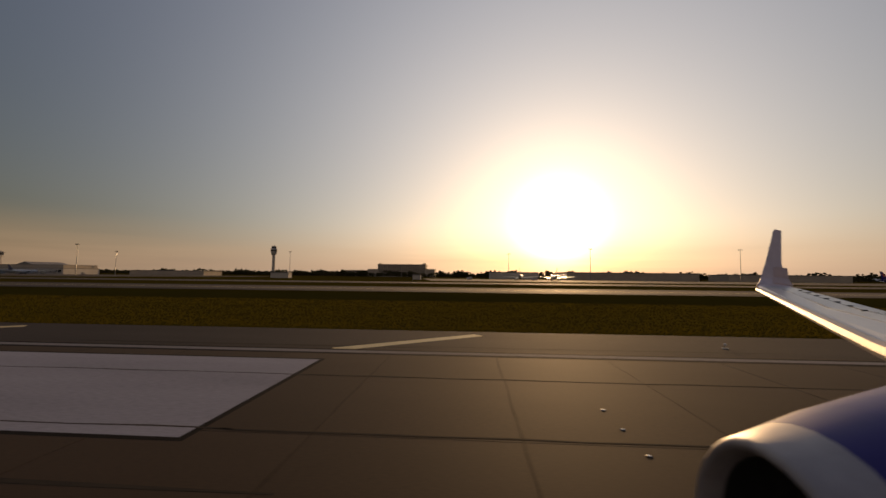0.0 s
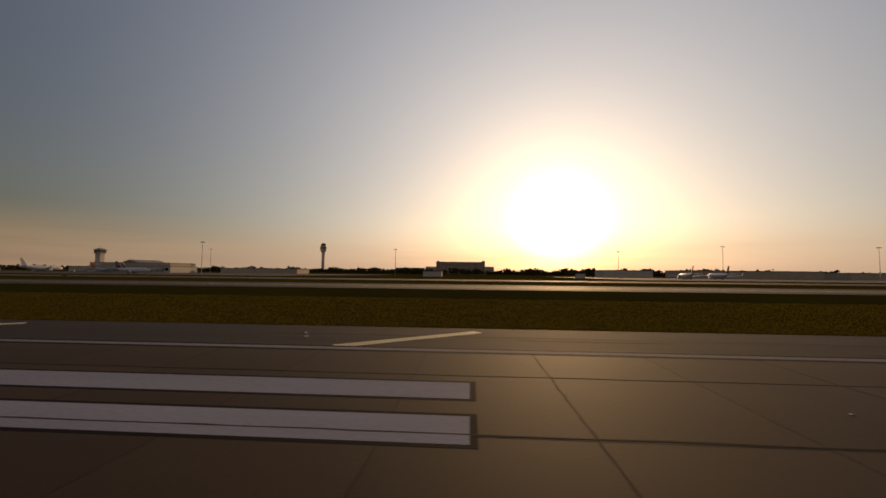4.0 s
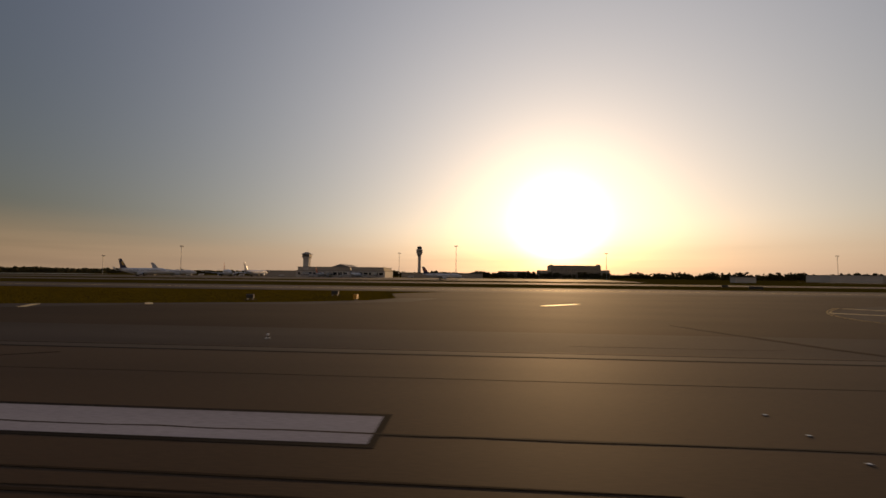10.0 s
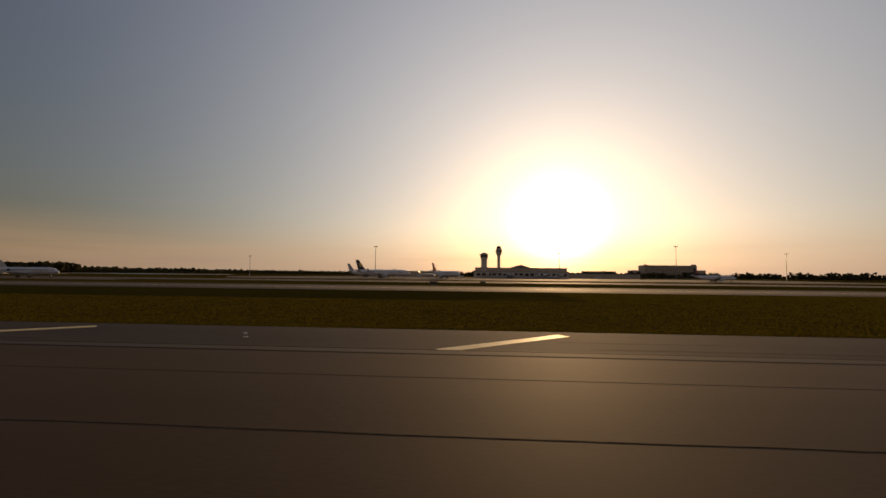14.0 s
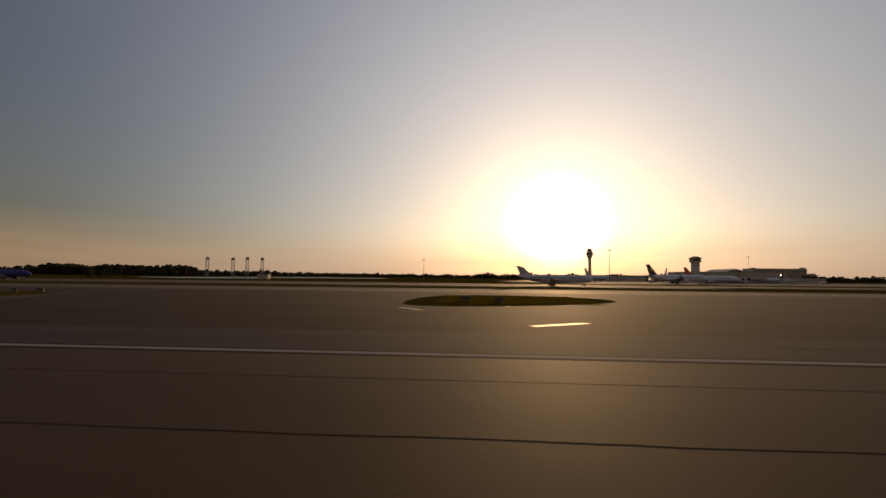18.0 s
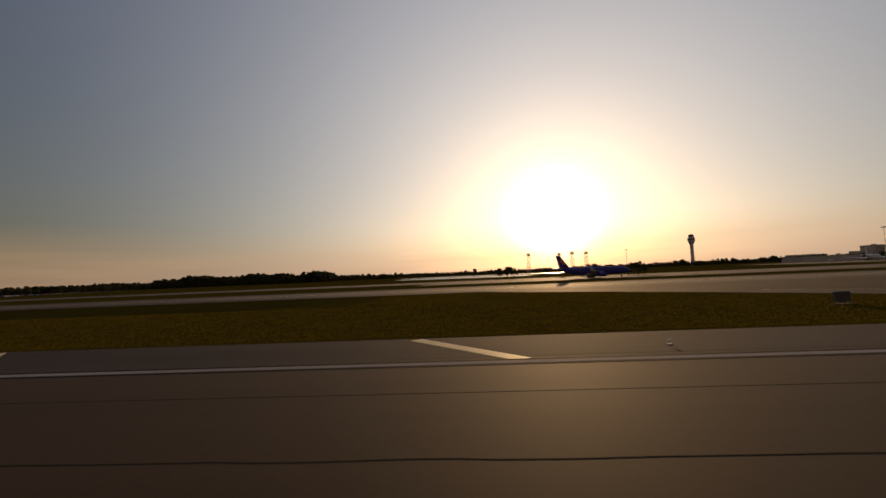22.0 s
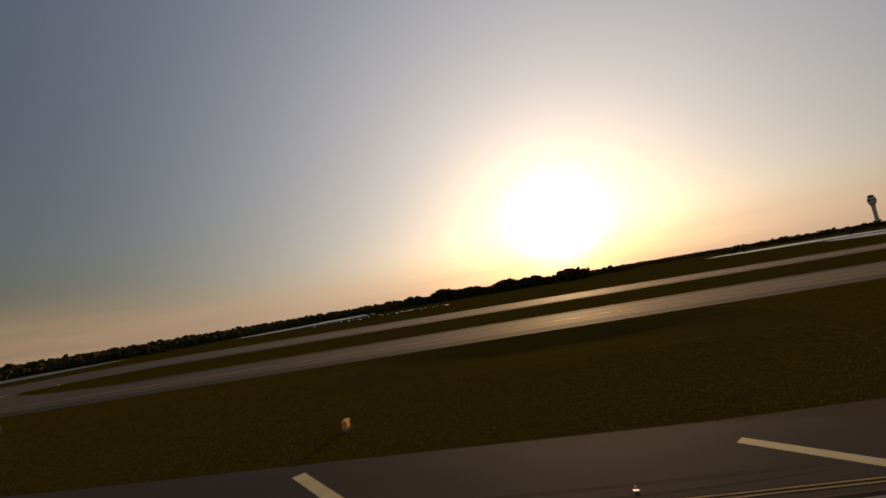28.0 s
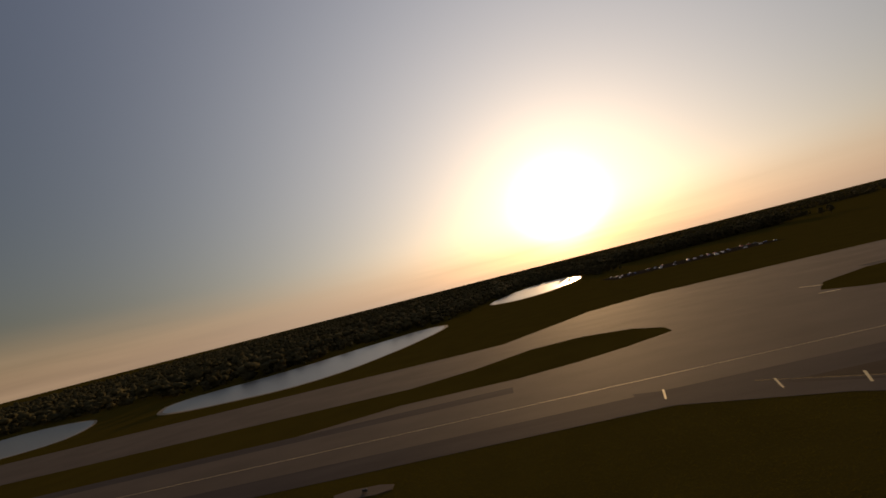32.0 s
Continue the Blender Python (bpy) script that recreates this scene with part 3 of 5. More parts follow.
# fillet stripes round the exits
for a, b, w in (((709.2, 22.8), (709.2, 28.2), 1.3), ((694.3, 22.6), (695.5, 28.1), 0.8), ((727.8, 40), (720.9, 39), 0.7), ((722.6, 28.2), (717.4, 31.1), 0.7), ((724.4, 52.1), (718.9, 48), 0.7),
                ((716.1, 60), (712, 55.4), 0.7), ((756.3, 56.2), (750.6, 60.9), 0.8), ((816.8, 46.9), (813.9, 42.7), 0.8), ((806.7, 51.5), (804.5, 48.9), 0.8), ((832.6, 37.2), (833, 41.8), 1.4), ((851, 33.8), (850.6, 39.2), 0.8),
                ((862, 38.3), (860.1, 33.8), 0.8), ((886.7, 31.6), (886.4, 37), 1.6), ((913.6, 28.6), (912.8, 33.7), 0.8), ((946.8, 25.5), (947.4, 30.9), 1.3), ((974.2, 24), (973.5, 29.7), 0.8),
                ((1192, 22.8), (1192.2, 28.3), 0.9), ((1207.2, 26.6), (1203.3, 31.4), 1.2), ((1215, 36.4), (1209, 37.1), 0.7), ((1213.6, 50.7), (1208.1, 46.1), 0.7), ((1206.7, 60), (1202.6, 55.6), 0.7), ((1197.9, 71.9), (1193.9, 65), 0.7),
                ((1290, 52.2), (1287, 48.8), 0.7), ((1276.5, 34.7), (1271.4, 37.7), 0.9), ((1271.4, 66.1), (1266.5, 64), 0.7), ((1280, 58.9), (1276.1, 56.8), 0.7), ((1373.4, 31.6), (1372.3, 36.3), 0.9), ((1361.9, 32), (1361.5, 36.7), 1.1),
                ((1350.3, 34.5), (1353.1, 38.2), 0.7), ((1349.3, 42.5), (1353.3, 42.6), 0.7), ((1531.3, 26.8), (1535.9, 32.6), 0.9), ((1524.3, 40.6), (1528.5, 38.8), 0.7), ((1524.4, 53.2), (1528.5, 50.4), 0.7), ((1494.6, 55.8), (1490.9, 52.1), 0.7),
                ((1703, 24.6), (1702.1, 31), 0.9), ((1733.2, 26.6), (1732.5, 33), 1.5), ((1760.4, 30), (1758.5, 35.4), 0.9), ((1793.9, 31.9), (1793.7, 38), 0.9), ((1821.5, 37.3), (1820.1, 42.2), 1.4), ((1842.9, 42.3), (1840.5, 47), 0.9), ((1863.4, 52.5), (1859.2, 57), 0.9),
                ((1882.3, 66.1), (1877.6, 68), 0.8), ((1893.5, 80.2), (1885.4, 77.5), 0.8), ((2074.4, 27.4), (2080.7, 34), 1.0), ((2103.6, 27.6), (2102.1, 35.2), 0.9), ((2130.2, 33.1), (2129.5, 38.4), 1.3), ((2159.2, 35.1), (2157.7, 41.4), 1.4),
                ((2181, 36.3), (2179.2, 43.5), 0.9), ((2200.8, 42.5), (2199, 48.8), 0.9), ((2220.5, 50.4), (2217.4, 56), 0.9), ((2239.3, 62.8), (2234.2, 67.7), 0.9), ((2249.5, 74.5), (2243, 76.8), 0.9), ((2295.7, 48.5), (2290, 50.7), 0.9),
                ((2302.2, 59), (2297.7, 63.8), 0.8), ((2312.2, 69.6), (2307.5, 75), 0.7), ((2334.7, 87.3), (2331.3, 92.9), 0.5), ((2346.7, 93.1), (2344.5, 99), 0.45), ((2367.1, 100.5), (2365.1, 106.8), 0.45),
                ((2280.7, 169.7), (2274.1, 168.2), 0.7), ((2273.4, 189.4), (2268.6, 183.3), 0.7)):
    flat("fillet_stripe", ribbon([a, b], w, 0.04, 0.0575), YELLOW_PAINT, "pale yellow stripe on the exit's paved fillet", "stripe", "structure", "fillet stripes")

# taxi centre lines and hold line
old_line = [(1523, 8), (1519.5, 12.3), (1516.4, 16.2), (1512.7, 19.9), (1509.6, 23.4)]
flat("taxi_line_border", ribbon(old_line, 0.62, 0.03, 0.0610), BLACK_PAINT, "black border under the faded taxi line", "line")
flat("taxi_line", ribbon(old_line, 0.3, 0.03, 0.0635), SEAM, "faded dark yellow taxi line", "line")
for name, pts, w in (("taxi_line", [(1416.7, 13.4), (1417.2, 40), (1418.4, 98)], 0.2), ("taxi_line", [(1429, 20.3), (1424.5, 19.2), (1417.6, 17)], 0.15),
                     ("taxi_line", [(-400, 117), (2700, 117)], 0.2), ("taxi_line", [(-400, 224), (2200, 228)], 0.2),
                     ("taxi_line", [(1866, 29.5), (1859, 26.9), (1851, 23.5), (1843, 19.5)], 0.2),
                     ("taxi_line", [(2280, 60), (2287.6, 88), (2295, 104), (2297.7, 116)], 0.10)):
    flat(name, ribbon(pts, w, 0.03, 0.0640 if pts[0][1] < 23 else 0.0560), YELLOW_PAINT, "yellow painted taxi guide line", "line")


def beside(points, d):
    """The line that runs d metres to the left of another."""
    out = []
    for i, (a, b) in enumerate(points):
        (a0, b0), (a1, b1) = points[max(i - 1, 0)], points[min(i + 1, len(points) - 1)]
        n = math.hypot(a1 - a0, b1 - b0)
        out.append((a - (b1 - b0) / n * d, b + (a1 - a0) / n * d))
    return out


# double edge lines of the exits; side: on which hand the fillet lies
rng = random.Random(33)
for side, line in (
        (-1, [(1372, 31), (1360, 30.8), (1350, 32.4), (1346.6, 38), (1346.1, 46), (1348.6, 54), (1353, 66)]),
        (1, [(708, 23.2), (713, 23.9), (718.5, 25.2), (724, 28.3), (727, 32.5), (728.8, 38), (728.8, 45.3), (724, 53), (716, 61)]),
        (1, [(1196, 23.4), (1206, 25.5), (1212, 30), (1215.8, 36.5), (1215.4, 45), (1213, 53), (1207.5, 63), (1199, 74)]),
        (-1, [(1542, 24), (1532, 28), (1525.6, 33), (1523, 40), (1522.6, 48), (1524.1, 56), (1528.2, 63), (1536, 68.5)]),
        (1, [(2040, 23.4), (2062, 24.1), (2110, 27.6), (2149, 32.4), (2200, 40.6), (2222, 50.3), (2235.4, 60.2), (2243.6, 67.8), (2251.3, 78.5)]),
        (-1, [(2286, 40), (2289, 52.5), (2299.4, 65.9), (2307.1, 74.9), (2325.6, 86), (2348, 100)])):
    line = eased(line, 2)
    flat("taxi_edge_border", ribbon(line, 0.66, 0.03, 0.0545), BLACK_PAINT, "black border under the double edge line", "line")
    for d in (-0.17, 0.17):
        flat("taxi_edge_line", ribbon(beside(line, d), 0.14, 0.03, 0.0562), DULL_YELLOW, "dull yellow double taxi edge line", "line")
    for i in range(9):
        a = rng.randrange(0, max(1, len(line) - 6))
        path = beside(line[a:a + rng.randrange(5, 9)], side * rng.uniform(0.8, 4.2))
        flat("fillet_stain", ribbon(path, rng.uniform(0.12, 0.5), 0.03, 0.0515 + 0.0002 * i), FAINT_RUBBER, "dark streaky stain on the paved fillet", "stain", "structure", "fillet stains")
for q in (84.3, 84.9):
    flat("hold_line", ribbon([(2256, q), (2324, q)], 0.16, 0.03, 0.0555), DULL_YELLOW, "yellow runway hold line across the exit", "line")
for i in range(33):
    for q in (82.6, 83.3):
        flat("hold_line_dash", ribbon([(2257 + 2 * i, q), (2257.9 + 2 * i, q)], 0.16, 0.03, 0.0555), DULL_YELLOW, "dashed yellow half of the hold line", "line", "structure", "hold line dashes")


def text_mesh(word, height, mat):
    cu = bpy.data.curves.new("lettering", "FONT")
    cu.body, cu.size, cu.extrude, cu.align_x, cu.align_y = word, height * K, 0.004, "CENTER", "CENTER"
    tmp = bpy.data.objects.new("lettering", cu)
    scene.collection.objects.link(tmp)
    me = bpy.data.meshes.new_from_object(tmp.evaluated_get(bpy.context.evaluated_depsgraph_get()))
    bpy.data.objects.remove(tmp)
    me.materials.clear()
    me.materials.append(mat)
    return me


for s in (2296.3, 2276.5):
    ob = thing("painted_runway_sign", s, 88.0, 0.050, 0.0, "red painted panel with white runway designation on the taxiway", "surface marking", "painted runway signs", "structure")
    part("panel", boxes((-4.4, 4.4, -2.1, 2.1, -0.02, 0.008)), RED_PAINT, ob)
    tx = part("lettering", text_mesh("17R-35L", 3.0, LETTER_PAINT), LETTER_PAINT, ob, "white runway numbers", at=(0, 0, 0.014))
    tx.rotation_euler, tx.scale = (0, 0, math.pi), (0.72, 1.1, 1)

# tyre marks
def streak(s, q, length, width, bend, top):
    """A rubber streak that narrows to nothing at both ends."""
    n = 9
    side = [(s + length * i / n, q + bend * math.sin(2.4 * i / n), width * 0.5 * math.sin(math.pi * (0.04 + 0.92 * i / n)) ** 0.7) for i in range(n + 1)]
    return slab([(a, b - w) for a, b, w in side] + [(a, b + w) for a, b, w in side[::-1]], 0.03, top)


rng = random.Random(4)
for i in range(42):
    q = rng.choice((6.2, 7.3, 8.0, 8.6, 9.2)) + rng.uniform(-0.5, 0.5)
    flat("tyre_mark", streak(rng.uniform(250, 1150), q, rng.uniform(4, 20), rng.uniform(0.04, 0.09), rng.uniform(-0.3, 0.3), 0.0575 + 0.00003 * i), RUBBER,
         "black rubber tyre mark on the runway", "tyre mark", "structure", "tyre marks")
for i in range(50):
    q = rng.choice((5.6, 7.0, 8.0, 8.8)) + rng.uniform(-0.6, 0.6)
    flat("tyre_mark", streak(rng.uniform(250, 1150), q, rng.uniform(12, 45), rng.uniform(0.15, 0.35), rng.uniform(-0.4, 0.4), 0.0565 + 0.00001 * i), FAINT_RUBBER,
         "broad faint tyre mark on the runway", "tyre mark", "structure", "tyre marks")
for i, (s, q, ln, wide) in enumerate(((424.5, 9.35, 5.5, 0.13), (424, 8.3, 8, 0.30), (416, 8.75, 10, 0.16), (881, 9.6, 12, 0.09), (882, 9.1, 11, 0.10), (884, 8.1, 14, 0.2), (936, 10.05, 12, 0.08),
                                      (936, 9.2, 13, 0.11), (784, 8.55, 13.5, 0.22), (793, 7.4, 2.6, 0.25), (794, 6.6, 3, 0.25), (641.5, 10.5, 6, 0.10), (639.3, 8.2, 4.6, 0.2), (640.8, 6.9, 3, 0.3), (407, 7.4, 6, 0.4), (588.5, 7.5, 5, 0.3), (735.5, 7.2, 6, 0.3), (561.5, 8.55, 5, 0.2), (557.5, 8.6, 4, 0.25), (561, 7.4, 4, 0.3), (660.5, 7.6, 6, 0.3), (424, 7.5, 6, 0.3), (419.5, 8.7, 11, 0.3), (418, 8.3, 6, 0.22), (422, 7.4, 8, 0.3), (376, 9.9, 9, 0.16), (378, 7.85, 10, 0.13), (614, 10.0, 7, 0.06), (613, 11.0, 9, 0.16), (825, 6.7, 7, 0.16), (762, 9.3, 16, 0.12), (764, 8.5, 14, 0.16))):
    flat("tyre_mark", streak(s, q, ln, wide * 0.7, 0.05, 0.0605 + 0.00003 * i), RUBBER, "black rubber tyre mark on the runway", "tyre mark", "structure", "tyre marks")
flat("tyre_mark", ribbon([(803.7, 11.6), (800.1, 12.9), (797.1, 14.2), (794.3, 15.5), (790.3, 17.4), (785.4, 20.2)], 0.10, 0.03, 0.0620), RUBBER, "thin black tyre mark curving over the runway", "tyre mark", "structure", "tyre marks")
turn_off = [(749.2, 36), (748.7, 33.7), (745.8, 26), (743, 21.1), (739.2, 16.1), (736.7, 13.6), (734.5, 11.8), (732.6, 10.3), (731.2, 9.2), (729.4, 7.7), (727, 6.2), (724, 5)]
flat("tyre_mark", ribbon(turn_off, 0.75, 0.03, 0.0570), FAINT_RUBBER, "broad faint tyre mark turning off the runway", "tyre mark", "structure", "tyre marks")
for off in (-0.32, 0.32):
    flat("tyre_mark", ribbon([(a + off * 0.8, b + off) for a, b in turn_off], 0.2, 0.03, 0.0620), RUBBER, "curved black tyre mark turning off the runway", "tyre mark", "structure", "tyre marks")
for i in range(110):
    flat("shoulder_stain", streak(rng.uniform(240, 2300), 23.3 + 3.6 * rng.random() ** 1.6, rng.uniform(6, 26), rng.uniform(0.12, 0.6), rng.uniform(-0.3, 0.3), 0.0515 + 0.00004 * i), FAINT_RUBBER,
         "dark streaky stain along the runway shoulder", "stain", "structure", "shoulder stains")
for off in (0.0, 0.52):
    flat("tyre_mark", ribbon([(1213.6 + off, 6.4), (1215.4 + off, 7.6), (1218 + off, 9.4), (1221.2 + off, 12.1), (1225.2 + off, 16), (1227.6 + off, 19), (1229.6 + off, 22.3), (1232 + off, 28), (1234.2 + off, 34.3)], 0.24, 0.03, 0.0625), RUBBER,
         "curved black tyre mark turning off the runway", "tyre mark", "structure", "tyre marks")
    flat("tyre_mark", ribbon([(1378, 8.0 + off * 0.7), (1364.3, 9.0 + off * 0.7), (1357, 10.2 + off * 0.7), (1350.4, 11.5 + off * 0.7), (1336, 15 + off)], 0.17, 0.03, 0.058), RUBBER,
         "curved black tyre mark along the runway", "tyre mark", "structure", "tyre marks")
    flat("tyre_mark", ribbon([(1402, 10 + off), (1388, 12.5 + off), (1374, 16 + off), (1359, 21 + off)], 0.10, 0.03, 0.058), RUBBER, "curved black tyre mark along the runway", "tyre mark", "structure", "tyre marks")
    flat("tyre_mark", ribbon([(1372, 6.2 + off * 0.6), (1364, 8.0 - off), (1359, 7.4 - off), (1352, 6.1 - off)], 0.20, 0.03, 0.058), RUBBER, "curved black tyre mark along the runway", "tyre mark", "structure", "tyre marks")
    flat("tyre_mark", ribbon([(1470, 46 + off), (1455, 34 + off), (1447, 29 + off), (1441, 26.2 + off), (1435, 24 + off)], 0.09, 0.03, 0.0630), RUBBER, "curved black tyre mark turning off the runway", "tyre mark", "structure", "tyre marks")
    flat("tyre_mark", ribbon([(1850, 23 + off), (1839.6, 19.4 + off), (1830, 16.9 + off), (1822, 14.6 + off), (1814, 13 + off), (1800, 12.4 + off)], 0.09, 0.03, 0.0630), FAINT_RUBBER, "curved black tyre mark along the runway", "tyre mark", "structure", "tyre marks")
    flat("tyre_mark", ribbon([(2282, 26 + off), (2280, 44 + off), (2284, 58), (2292, 72), (2298, 94 + off)], 0.22, 0.03, 0.055), RUBBER, "curved black tyre mark on the exit taxiway", "tyre mark", "structure", "tyre marks")

# ---- lakes ----
for outline, label in (([(2443, 400), (2470, 436), (2525, 400), (2590, 346), (2676, 326), (2652, 280), (2625, 264), (2592, 256), (2521, 250), (2480, 298)], "long still lake reflecting the pale sky"),
                       ([(2246, 676), (2255, 786), (2286, 815), (2346, 745), (2414, 566), (2378, 518), (2342, 524), (2304, 566)], "narrow still lake reflecting the pale sky"),
                       ([(2780, 352), (2898, 374), (2910, 288), (2820, 241), (2705, 247), (2722, 296)], "still lake beside the woods"),
                       ([(1513, 404), (1554, 385), (1627, 414), (1670, 452), (1649, 539), (1566, 539), (1516, 481)], "still lake behind the light masts"),
                       ([(1409, 616), (1504, 577), (1671, 616), (1715, 693), (1588, 770), (1440, 750)], "wide distant lake below the tower")):
    ring = rounded(outline, 2)
    cs, cq = sum(p[0] for p in ring) / len(ring), sum(p[1] for p in ring) / len(ring)
    bank = [(cs + (s - cs) * 1.03, cq + (q - cq) * 1.05) for s, q in ring]
    ob = flat("lake", slab(ring, -0.2, 0.05), WATER, label, "lake")
    flat("lake_bank", slab(bank, -0.2, 0.035), BANK, "pale sandy lake bank", "bank")

# ---- runway slabs ----
SLAB_L, SLAB_W = 5.08, 5.72


def slab_mesh(length, width):
    bm = bmesh.new()
    c = 0.025
    low = [bm.verts.new((x, y, -0.03)) for x, y in ((0.02, 0.02), (length - 0.02, 0.02), (length - 0.02, width - 0.02), (0.02, width - 0.02))]
    mid = [bm.verts.new((x, y, -0.001)) for x, y in ((0.02, 0.02), (length - 0.02, 0.02), (length - 0.02, width - 0.02), (0.02, width - 0.02))]
    top = [bm.verts.new((x, y, 0)) for x, y in ((c, c), (length - c, c), (length - c, width - c), (c, width - c))]
    for a, b in ((low, mid), (mid, top)):
        for i in range(4):
            bm.faces.new((a[i], a[(i + 1) % 4], b[(i + 1) % 4], b[i]))
    bm.faces.new(top)
    return mesh_of("runway_slab", bm, CONCRETE)


def slab_joint(i):
    return 287.6 + 5.08 * i


def build_slabs():
    shared = slab_mesh(SLAB_L, SLAB_W)
    for lane in (1, 2, 3):
        for i in range(88):
            ob = new("runway_slab", shared)
            ob.parent = runway
            s0, s1 = slab_joint(i), slab_joint(i + 1)
            ob.location, ob.scale = W(s1, lane * SLAB_W, 0.054), ((s1 - s0) / SLAB_L, 1, 1)
    verts, faces = [], []
    for lane in (-4, -3, -2, -1, 0):
        for i in range(88):
            x, y, b = S0 - slab_joint(i + 1), lane * SLAB_W, len(verts)
            wide = slab_joint(i + 1) - slab_joint(i)
            verts += [(x + 0.04, y + 0.04, 0.054), (x + wide - 0.04, y + 0.04, 0.054), (x + wide - 0.04, y + SLAB_W - 0.04, 0.054), (x + 0.04, y + SLAB_W - 0.04, 0.054)]
            verts += [(a, c, 0.04) for a, c, _ in verts[b:b + 4]]
            faces.append((b, b + 1, b + 2, b + 3))
            faces += [(b + j, b + 4 + j, b + 4 + (j + 1) % 4, b + (j + 1) % 4) for j in range(4)]
    ob = new("slab_field", mesh_from("slab_field", verts, faces, CONCRETE))
    ob.parent = runway
    tagged(ob, "worn concrete slabs of the runway's middle lanes", kind="stuff")


# ---- lights and signs ----
def runway_edge_light(s, q):
    ob = thing("edge_light", s, q, 0.05, 0, "small white runway edge light on a stub post", "runway light", "runway edge lights")
    part("base", tube(0.16, 0.15, 0, 0.05, 10), STEEL, ob)
    part("stem", tube(0.025, 0.025, 0.05, 0.18, 6), DARK_STEEL, ob, "thin dark stem")
    part("lens", turned([(0.05, 0.18), (0.07, 0.20), (0.07, 0.26), (0.04, 0.29), (0.01, 0.30)], 8), LAMP_GLASS, ob, "clear glass lens", smooth=True)
    return ob


light0 = runway_edge_light(412 - 60.96 * 3, 25.4)
for i in range(0, 37):
    s = 412 + 60.96 * (i - 2)
    if 1215 < s < 1520 or 2200 < s < 2300:
        continue
    copy_thing(light0, Matrix.Translation(W(s, 25.4, 0.05)))


def inset_light(s, q):
    ob = thing("inset_light", s, q, 0.058, 0, "small pale inset touchdown light in the runway", "runway light", "touchdown lights")
    part("rim", turned([(0.075, 0.0), (0.07, 0.006), (0.055, 0.010), (0.02, 0.010)], 12), DARK_STEEL, ob)
    part("lens", boxes((-0.04, 0.04, -0.03, 0.03, 0.008, 0.014), bevel=0.004), LAMP_GLASS, ob, "clear glass lens")
    return ob


inset0 = inset_light(422.15 - 30.48 * 6, 10.97)
for i in range(-5, 17):
    for q in (10.97, 12.5, 14.02):
        copy_thing(inset0, Matrix.Translation(W(422.15 + 30.48 * i, q, 0.0598)))


def airfield_sign(s, q, width, height, face, label, rot=0.0, deep=0.15):
    ob = thing("airfield_sign", s, q, 0.0, rot, label, "airfield sign", "airfield signs")
    part("pad", boxes((-width / 2 - 0.3, width / 2 + 0.3, -deep - 0.25, deep + 0.25, 0, 0.06), bevel=0.02), SHOULDER, ob, "grey concrete pad")
    for x in (-width * 0.35, width * 0.35):
        part("leg", boxes((x - 0.05, x + 0.05, -0.05, 0.05, 0.08, 0.35)), STEEL, ob)
    part("cabinet", boxes((-width / 2, width / 2, -deep, deep, 0.25, 0.25 + height), bevel=0.03), SIGN_ORANGE if face is SIGN_ORANGE else DARK_STEEL, ob)
    for y in (-deep - 0.022, deep + 0.002):
        part("face", boxes((-width / 2 + 0.06, width / 2 - 0.06, y, y + 0.02, 0.31, 0.19 + height)), face, ob)
    return ob


for s, q, w, h, f in ((1364, 46, 1.2, 1.0, SIGN_ORANGE), (1372, 73.5, 2.6, 1.1, SIGN_FACE), (1368.3, 74.8, 2.2, 1.1, SIGN_FACE), (1364.4, 76, 3.0, 1.1, SIGN_FACE), (1454, 66, 3.0, 1.2, SIGN_FACE),
                      (1449, 69.5, 2.4, 1.1, SIGN_FACE), (1446, 72, 2.0, 1.2, SIGN_FACE), (1444.5, 56.8, 1.1, 1.2, SIGN_ORANGE), (1545.5, 43.5, 2.8, 1.6, SIGN_FACE), (1471, 88, 3.0, 1.2, SIGN_FACE),
                      (1670.3, 40.1, 1.3, 1.5, SIGN_ORANGE), (2080.2, 44.2, 1.5, 1.4, SIGN_ORANGE), (2162, 77, 2.4, 1.1, SIGN_FACE), (2230.4, 88, 1.6, 1.1, SIGN_FACE), (2234, 84, 2.8, 1.1, SIGN_FACE),
                      (2330, 80, 2.6, 1.1, SIGN_FACE), (2434, 86, 2.2, 1.0, SIGN_FACE), (1190.6, 37.7, 1.6, 1.7, SIGN_ORANGE), (782.8, 62, 1.4, 1.2, SIGN_ORANGE), (790, 74, 2.6, 1.1, SIGN_FACE), (798, 60, 2.2, 1.0, SIGN_FACE),
                      (1870, 76, 2.4, 1.1, SIGN_FACE), (1905, 146, 3.2, 1.2, SIGN_FACE), (1845, 145, 2.6, 1.1, SIGN_FACE),
                      (664, 155, 9.5, 1.5, SIGN_FACE), (656.8, 185, 5.0, 1.2, SIGN_FACE), (625.2, 95, 1.2, 1.6, SIGN_FACE), (1022.3, 160, 6.0, 1.6, SIGN_FACE), (1002.6, 185, 5.0, 1.2, SIGN_FACE), (705.5, 38.5, 1.8, 1.5, SIGN_ORANGE), (678.3, 74, 5.0, 1.7, SIGN_FACE), (1277, 64, 2.6, 1.1, SIGN_FACE), (1282, 68, 3.0, 1.1, SIGN_FACE)):
    if f is SIGN_ORANGE:
        airfield_sign(s, q, w * 0.8, h * 0.58, f, "orange-yellow marker board on a pad in the grass", math.pi / 2, 0.24)
    else:
        airfield_sign(s, q, w * 0.5, h * 0.62, f, "low black airfield sign on a concrete pad in the grass")


